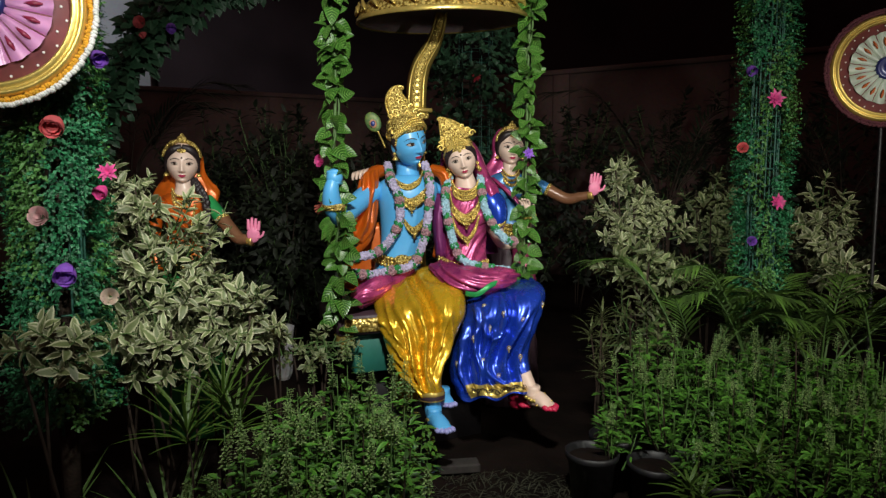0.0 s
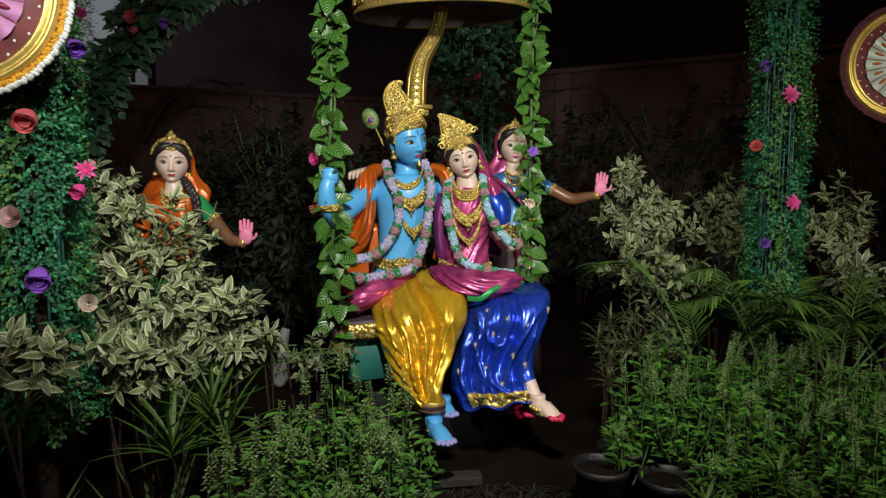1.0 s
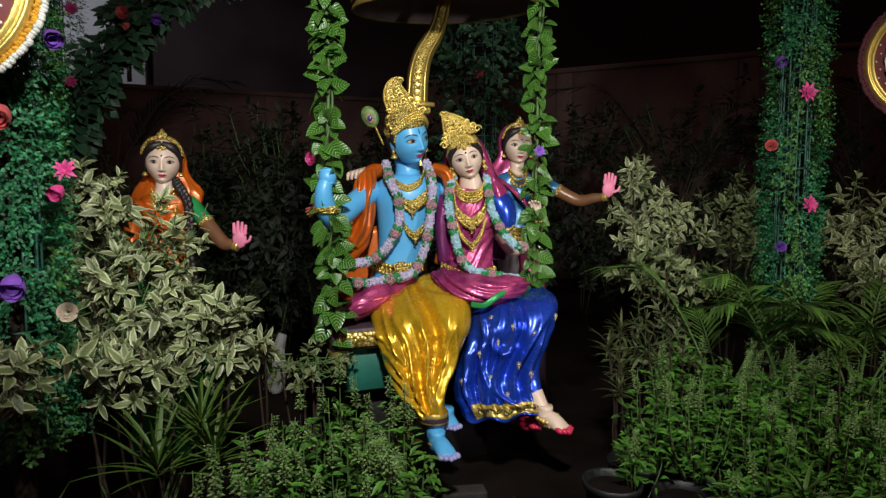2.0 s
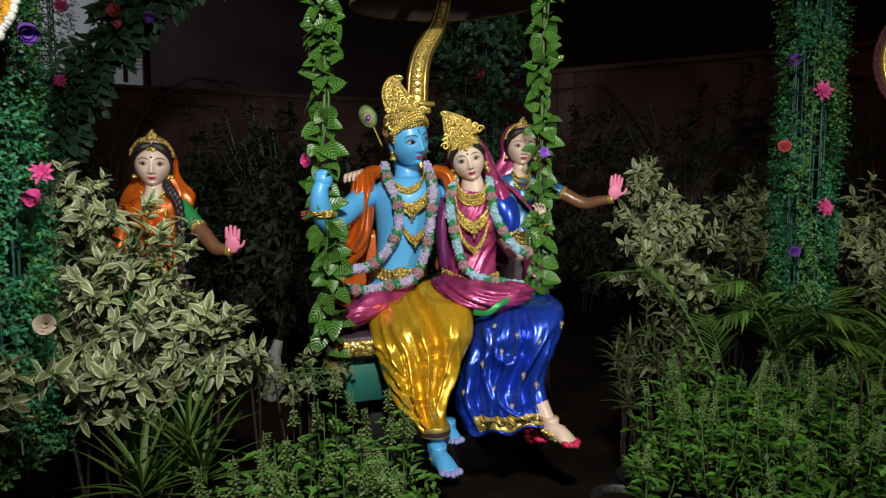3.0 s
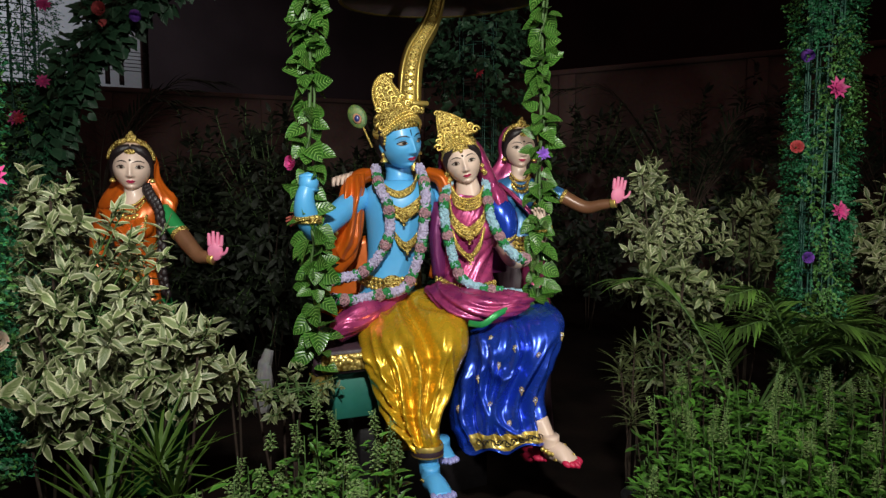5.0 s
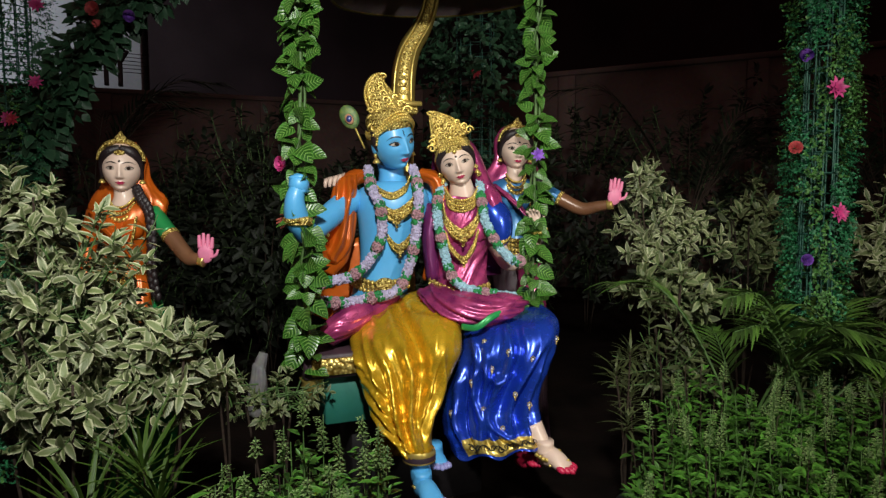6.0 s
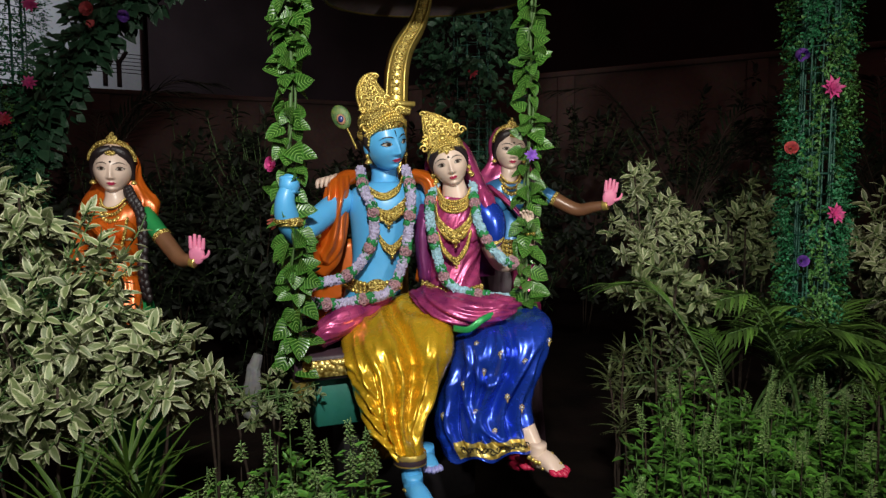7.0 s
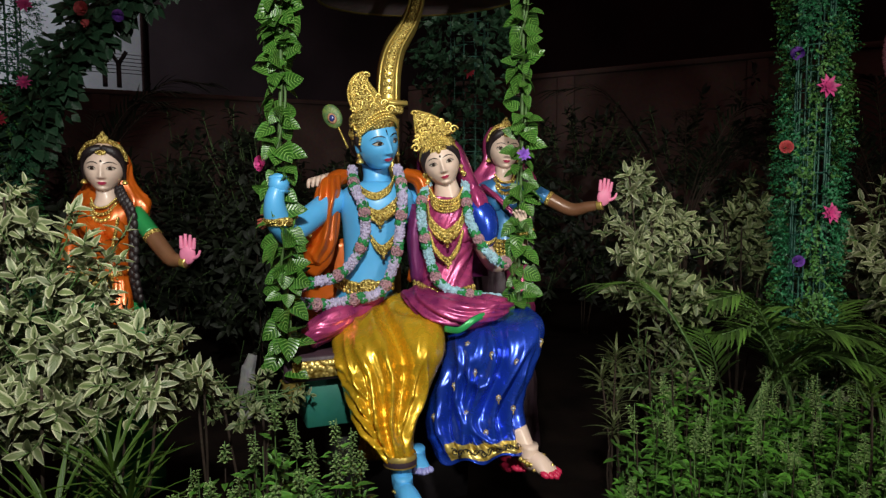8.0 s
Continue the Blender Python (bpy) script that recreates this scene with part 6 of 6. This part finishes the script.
def basil(top, label, seed, stems=16, width=0.14, base=0.0, spikes=0.5, leaf_len=0.056, group="basil plants", bare=0.25, y_off=0.0):
    """A bushy herb: upright stems with paired leaves and flower spikes at the tips."""
    rng = random.Random(seed)
    top = np.array(top)
    root = np.array((top[0], top[1] + y_off, base))
    ob = thing("basil_plant", tuple(root), label, "herb", group)
    s = Shape()
    for k in range(stems):
        a, q = rng.uniform(0, 6.28), rng.random() ** 0.5
        out = np.array((math.cos(a), math.sin(a), 0)) * q
        tip = np.array((top[0], top[1], 0)) + out * width + np.array((0, 0, base + (top[2] - base) * (1 - 0.35 * q * q) * rng.uniform(0.78, 1.0)))
        mid = root * 0.5 + tip * 0.5 + out * width * 0.3
        mid[2] = base + (tip[2] - base) * 0.5
        path = spline([root + out * 0.03 + np.array((0, 0, -0.02)), mid, tip], 8)
        w = Shape()
        tube(w, path[::4], [0.004, 0.003, 0.003, 0.0025, 0.0015][:len(path[::4])], M_GSTEM if rng.random() < 0.6 else M_STEM, 4, per=2, caps=False)
        part("stem", w, ob)
        ln = np.linalg.norm(tip - root)
        for node in np.arange(bare, 0.98, 0.021 / ln):
            i = node * (len(path) - 1)
            p = path[int(i)] + (path[min(len(path) - 1, int(i) + 1)] - path[int(i)]) * (i % 1)
            a2 = rng.uniform(0, 6.28)
            for e in (0, math.pi):
                if rng.random() < 0.2:
                    continue
                d = np.array((math.cos(a2 + e), math.sin(a2 + e), rng.uniform(0.0, 0.6)))
                n_l = leaf_len * rng.uniform(0.5, 1.15) * (1 - 0.3 * abs(node - 0.6))
                leaf(s, p + d * 0.012, d, (0, -0.2, 1), n_l, n_l * 0.33, L_BASIL, rng.uniform(0.1, 0.5), 3, 0.3, 0.65)
                if rng.random() < 0.45:
                    d2 = d + np.array((rng.uniform(-0.7, 0.7), rng.uniform(-0.7, 0.7), 0.3))
                    leaf(s, p + d * 0.02, d2, (0, -0.3, 1), n_l * 0.6, n_l * 0.26, L_BASIL, 0.2, 3, 0.3, 0.65)
        if rng.random() < spikes:
            f = Shape()
            bend = rng.uniform(-0.0002, 0.0002)
            hgt = rng.uniform(0.035, 0.12)
            tube(f, [tip, tip + np.array((0, 0, hgt))], [0.002, 0.001], M_GSTEM, 4, per=2)
            for j in range(int(hgt / 0.0085)):
                for m in range(5):
                    a3 = m * 1.257 + j * 0.6
                    d = np.array((math.cos(a3), math.sin(a3), rng.uniform(0.0, 0.5)))
                    q2 = 0.018 * (1 - 0.5 * j * 0.0085 / hgt)
                    leaf(f, tip + np.array((0, 0, j * 0.0085)) + d * 0.003 + np.array((bend * j * j, 0, 0)), d, (0, 0, 1), q2, q2 * 0.7, L_SPIKE, 0.1, 2, 0.4)
            part("flower_spike", f, ob)
    part("foliage", s, ob, kind="stuff")
    return ob


def strap_plant(at, count, length, label, seed, width=0.013, mat=None, lean=0.5, category="lily"):
    rng = random.Random(seed)
    at = (at[0], at[1], 0.0)
    ob = thing("strap_leaf_plant", at, label, category, "strap-leaved clumps")
    for k in range(count):
        a = rng.uniform(0, 6.28)
        out = np.array((math.cos(a), math.sin(a), 0))
        ln = length * rng.uniform(0.6, 1.15)
        s = Shape()
        leaf(s, np.array(at) + out * 0.03, out * rng.uniform(0.15, 1.0) + np.array((0, 0, 1)), -out + np.array((rng.uniform(-0.4, 0.4), rng.uniform(-0.4, 0.4), 0.5)), ln, width * rng.uniform(0.7, 1.2), mat or L_PALM, rng.uniform(0.1, 0.55), 9, 0.35, 0.75)
        part("leaf", s, ob)
    return ob


def palm(at, fronds, length, label, seed, mat=None, rise=1.0, leaflet=0.2, start=0.0, way=None):
    """A clumping palm: arching ribs with leaflets to both sides."""
    rng = random.Random(seed)
    lift = at[2]
    at = (at[0], at[1], 0.0)
    ob = thing("palm", at, label, "palm", "palms among the shrubs")
    for k in range(fronds):
        a = rng.uniform(0, 6.28) if way is None else way + rng.uniform(-1.5, 1.5)
        out = np.array((math.cos(a), math.sin(a), 0))
        ln = length * rng.uniform(0.7, 1.1)
        h = rise * rng.uniform(0.7, 1.1)
        root = np.array(at) + out * 0.02
        b = root + out * 0.02 + np.array((0, 0, lift))
        rib = spline([root + np.array((0, 0, -0.02)), b, b + out * ln * 0.22 + np.array((0, 0, ln * 0.5 * h)), b + out * ln * 0.52 + np.array((0, 0, ln * 0.86 * h)), b + out * ln * 0.85 + np.array((0, 0, ln * 0.88 * h))], 9)
        s = Shape()
        # Darker ribs go with the palms whose leaves carry painted night shade.
        tube(s, rib[::3], [0.006 * (1 - 0.8 * i / len(rib[::3])) + 0.0012 for i in range(len(rib[::3]))], M_STEM if mat else M_GSTEM, 5, per=3)
        side = unit(np.cross(out, (0, 0, 1)))
        for i in range(int(len(rib) * 0.46), len(rib)):
            f = i / len(rib)
            t = unit(rib[min(i + 1, len(rib) - 1)] - rib[i - 1])
            for e in (-1, 1):
                d = side * e * (1.05 - 0.6 * f) + t * 0.8 + np.array((0, 0, 0.1))
                lf = leaflet * rng.uniform(0.75, 1.1) * (1.15 - 0.5 * f)
                leaf(s, rib[i], d, np.array((0, 0, 1)) + side * e * 0.3, lf, 0.014, mat or L_PALM, rng.uniform(0.15, 0.55), 5, 0.3, 0.45)
        part("frond", s, ob)
    return ob


def dracaena(tufts, base, label, seed, mat, length=0.12, ratio=0.11):
    """Thin canes that rise from one root, each with a tuft of narrow arching leaves."""
    rng = random.Random(seed)
    root = np.array((*base, 0.0))
    ob = thing("dracaena", tuple(root), label, "dracaena", "dracaenas among the herbs")
    for top in tufts:
        top = np.array(top)
        s = Shape()
        tube(s, [root + np.array((rng.uniform(-0.02, 0.02), rng.uniform(-0.02, 0.02), -0.02)), root * 0.45 + top * 0.55 + np.array((rng.uniform(-0.02, 0.02), 0, 0)), top], [0.005, 0.004, 0.003], M_STEM, 6, per=4)
        cane = part("cane", s, ob)
        for k in range(26):
            a = k * 2.4 + rng.uniform(-0.3, 0.3)
            f = k / 26
            out = np.array((math.cos(a), math.sin(a), 0))
            ln = length * rng.uniform(0.7, 1.15)
            s = Shape()
            leaf(s, top - np.array((0, 0, 0.05 * (1 - f))), out * (1.1 - 0.75 * f) + np.array((0, 0, 0.35 + 0.8 * f)), np.array((0, 0, 1)) - out * 0.5, ln, ln * ratio, mat, rng.uniform(0.3, 0.75) if ratio > 0.1 else rng.uniform(0.05, 0.45), 6, 0.3, 0.6)
            part("leaf", s, cane)
    return ob


# shrubs with cream-edged leaves round the seated and standing statues
shrub((-1.043, 2.300, 0.896), (0.28, 0.22, 0.32), L_VARI, 130, 0.049, "bushy shrub of cream-edged green leaves", 31, 3, base=(-0.95, 2.25), single=300)
shrub((-0.882, 2.420, 0.724), (0.25, 0.18, 0.17), L_VARI, 76, 0.045, "low shrub of cream-edged green leaves", 32, 2)
shrub((-1.180, 2.320, 1.150), (0.17, 0.14, 0.17), L_VARI, 58, 0.048, "upper branches of a cream-edged shrub", 33, 2)
shrub((-1.059, 1.700, 0.787), (0.21, 0.14, 0.115), L_VARI, 26, 0.05, "low pale-leaved shrub below the pillar", 34, 2)
shrub((-1.032, 2.150, 0.697), (0.17, 0.12, 0.14), L_VARI, 36, 0.052, "low shrub of cream-edged leaves", 35, 2)
shrub((-0.705, 2.550, 0.628), (0.09, 0.09, 0.07), L_VARI, 14, 0.055, "small shrub with pale cream leaves", 36, 2)
shrub((1.091, 3.500, 1.071), (0.27, 0.2, 0.2), L_VARI, 95, 0.052, "shrub of pale cream-edged leaves lit from the front", 37, 6, base=(1.15, 3.5))
shrub((0.984, 3.500, 1.306), (0.11, 0.10, 0.15), L_VARI, 34, 0.052, "upright pale-leaved branch of a shrub", 38, 2, base=(1.1, 3.5))
shrub((1.112, 3.350, 0.818), (0.34, 0.2, 0.15), L_VARI_DIM, 60, 0.06, "shrub with half shade put into its olive leaves", 39, 6)
shrub((1.624, 3.750, 1.096), (0.20, 0.16, 0.27), L_VARI_DIM, 60, 0.065, "tall shrub behind a palm, olive leaves dimmed for shade", 40, 4)
shrub((2.105, 3.450, 0.995), (0.21, 0.18, 0.29), L_VARI, 75, 0.06, "tall shrub of pale leaves behind a pillar", 41, 4)
shrub((2.145, 3.300, 0.794), (0.20, 0.15, 0.12), L_VARI, 32, 0.065, "low shrub with pale cream leaves", 42, 3)

shrub((-0.989, 2.200, 0.707), (0.25, 0.18, 0.24), L_VARI, 36, 0.054, "spreading low shrub of cream-edged leaves", 44, 2)
shrub((-0.818, 2.300, 0.734), (0.18, 0.15, 0.2), L_VARI, 26, 0.052, "low shrub of cream-edged leaves beside strap leaves", 45, 2)

# palms and strap leaves
palm((1.458, 2.900, 0.359), 8, 0.60, "feathery green palm growing between shrubs", 51)
palm((1.749, 2.850, 0.347), 8, 0.58, "feathery green palm growing beside a pillar", 52)
palm((1.976, 2.800, 0.362), 7, 0.52, "feathery green palm growing between shrubs", 53)
palm((1.247, 3.000, 0.302), 6, 0.55, "feathery dark green palm among shrubs", 54)
palm((-2.575, 5.200, 1.265), 7, 1.0, "stiff palm behind the standing statue, night shade put into its colour", 56, L_BACK, leaflet=0.3)
palm((1.854, 5.200, 1.032), 8, 1.0, "palm near the wall, night shade put into its colour", 57, L_BACK, leaflet=0.3)
palm((3.179, 5.000, 1.038), 8, 1.0, "palm near the wall, night shade put into its colour", 58, L_BACK, leaflet=0.3)
strap_plant((-0.930, 2.060), 22, 0.34, "clump of long strap leaves in shade", 62)
strap_plant((-1.281, 1.900), 12, 0.36, "clump of long strap leaves in shade", 63)
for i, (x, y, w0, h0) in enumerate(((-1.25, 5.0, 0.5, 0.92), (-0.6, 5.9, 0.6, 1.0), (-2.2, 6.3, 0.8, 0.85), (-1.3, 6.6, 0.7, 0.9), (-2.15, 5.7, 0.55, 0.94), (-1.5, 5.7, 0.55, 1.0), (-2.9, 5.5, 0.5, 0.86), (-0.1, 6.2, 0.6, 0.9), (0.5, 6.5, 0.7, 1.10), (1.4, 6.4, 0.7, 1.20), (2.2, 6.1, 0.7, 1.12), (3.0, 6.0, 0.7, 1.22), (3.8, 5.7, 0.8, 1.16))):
    shrub((x, y, h0), (w0, 0.35, h0 * 0.95), L_BACK, 190, 0.085, "leafy shrub at the foot of the wall, night shade put into its colour", 171 + i, 4)
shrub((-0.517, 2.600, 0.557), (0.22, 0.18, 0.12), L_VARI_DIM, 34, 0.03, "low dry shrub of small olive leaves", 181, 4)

dracaena([(-0.772, 2.150, 0.50), (-0.720, 2.120, 0.42)], (-0.76, 2.14), "clump of upright yellow-green blades below a pale shrub", 61, L_STRAP, 0.23, 0.06)
dracaena([(-0.850, 2.020, 0.42)], (-0.85, 2.03), "clump of upright green blades in shade", 65, L_STRAP, 0.22, 0.06)
shrub((1.02, 3.12, 0.50), (0.30, 0.16, 0.22), L_OLIVE, 48, 0.055, "low shrub of narrow olive leaves dimmed for shade", 196, 4, 0.24)
shrub((1.55, 3.00, 0.52), (0.30, 0.16, 0.18), L_OLIVE, 40, 0.055, "low shrub of narrow olive leaves dimmed for shade", 197, 4, 0.24)
dracaena([(0.655, 2.74, 0.60), (0.72, 2.78, 0.50), (0.69, 2.70, 0.44), (0.70, 2.72, 0.68)], (0.70, 2.76), "slender dracaena, narrow olive leaves dimmed for shade", 191, L_OLIVE, 0.085)
dracaena([(1.345, 2.35, 0.66)], (1.36, 2.38), "dracaena tuft with green leaves among basil", 193, L_STRAP, 0.09)
dracaena([(1.03, 1.99, 0.34)], (1.04, 2.02), "low dracaena tuft with yellow-green leaves by the pots", 194, L_STRAP)
dracaena([(0.83, 2.03, 0.22), (0.86, 2.00, 0.20)], (0.84, 2.02), "low dracaena tuft with yellow-green leaves by a pot", 195, L_STRAP)

# herbs in front and along the row of pots
for i, (tp, n, wd) in enumerate((((-0.313, 2.080, 0.665), 22, 0.15), ((-0.153, 2.100, 0.601), 20, 0.12), ((-0.436, 1.980, 0.617), 20, 0.15), ((-0.247, 1.860, 0.591), 20, 0.15),
                                 ((-0.491, 1.750, 0.627), 16, 0.12), ((-0.367, 1.620, 0.584), 18, 0.13), ((-0.157, 1.800, 0.525), 18, 0.12), ((-0.511, 1.600, 0.577), 12, 0.10), ((-0.620, 1.550, 0.514), 9, 0.08))):
    basil(tp, "green basil with pale flower spikes growing in soil", 80 + i, n, wd)
for i, (tp, n, wd) in enumerate((((0.946, 2.650, 0.679), 18, 0.16), ((0.749, 2.500, 0.522), 14, 0.12), ((1.096, 2.600, 0.653), 20, 0.16), ((1.227, 2.500, 0.639), 20, 0.16), ((1.383, 2.450, 0.627), 20, 0.16),
                                 ((1.531, 2.400, 0.628), 20, 0.16), ((1.698, 2.400, 0.594), 20, 0.16), ((0.897, 2.400, 0.504), 18, 0.14), ((1.072, 2.300, 0.512), 20, 0.15), ((1.258, 2.250, 0.505), 20, 0.15), ((1.421, 2.180, 0.506), 20, 0.15), ((1.601, 2.150, 0.496), 16, 0.15))):
    basil(tp, "green basil with pale flower spikes growing in a pot", 100 + i, n, wd, base=0.17, spikes=0.28, bare=0.26)
for i, (tp, n, wd) in enumerate((((0.898, 2.120, 0.364), 12, 0.11), ((1.045, 2.060, 0.378), 12, 0.13), ((1.201, 2.000, 0.402), 12, 0.13), ((1.354, 1.980, 0.410), 12, 0.13), ((1.461, 1.950, 0.412), 11, 0.12), ((0.668, 2.360, 0.393), 9, 0.08))):
    basil(tp, "leggy green basil with bare lower stems in a pot", 130 + i, n, wd, base=0.15, spikes=0.1, bare=0.35)
for p in ((0.585, 2.38), (0.80, 2.28), (0.965, 2.16), (1.17, 2.08), (0.72, 2.55), (1.0, 2.45), (1.25, 2.4), (1.42, 2.25)):
    pot(p)

# brick and dry grass under the swing, both coloured dark for its shade
s = Shape()
bc = np.array((0.069, 2.660, 0.044))
bc[2] = 0.03
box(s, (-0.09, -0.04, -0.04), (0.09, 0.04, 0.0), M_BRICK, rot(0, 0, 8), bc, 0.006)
tagged(s.build("brick", tuple(bc), flat=True), "loose brick lying on soil, shade put into its colour", "brick")
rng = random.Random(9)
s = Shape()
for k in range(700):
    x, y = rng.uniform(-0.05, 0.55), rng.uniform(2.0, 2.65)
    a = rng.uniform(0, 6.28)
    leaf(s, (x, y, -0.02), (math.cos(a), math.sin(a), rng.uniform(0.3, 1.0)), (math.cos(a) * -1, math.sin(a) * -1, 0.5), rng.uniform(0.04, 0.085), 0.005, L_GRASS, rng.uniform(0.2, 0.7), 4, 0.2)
tagged(s.build("grass"), "sparse dry grass darkened for shade, on dark soil", "grass", kind="stuff")


def sack(at, r, h, label):
    """A small crumpled sack, gathered at its neck."""
    s = Shape()
    at = np.array(at)
    tube(s, [at, at + np.array((0.0, 0, 0.04)), at + np.array((0.012, 0, h * 0.45)), at + np.array((0.02, 0, h * 0.74)), at + np.array((0.03, 0, h * 0.82)), at + np.array((0.05, 0, h))],
         [(r * 0.7, r * 0.6), (r, r * 0.8), (r * 1.1, r * 0.85), (r * 0.8, r * 0.6), (r * 0.7, r * 0.4), (r * 0.5, r * 0.2)], M_BAG, 40, per=8, fold=folds(6, 0.3, 0.4, 0.5, 3.0))
    return tagged(s.build("sack", tuple(at)), label, "sack")


sack((-1.05, 4.05, -0.02), 0.045, 0.37, "crumpled white sack standing among plants")
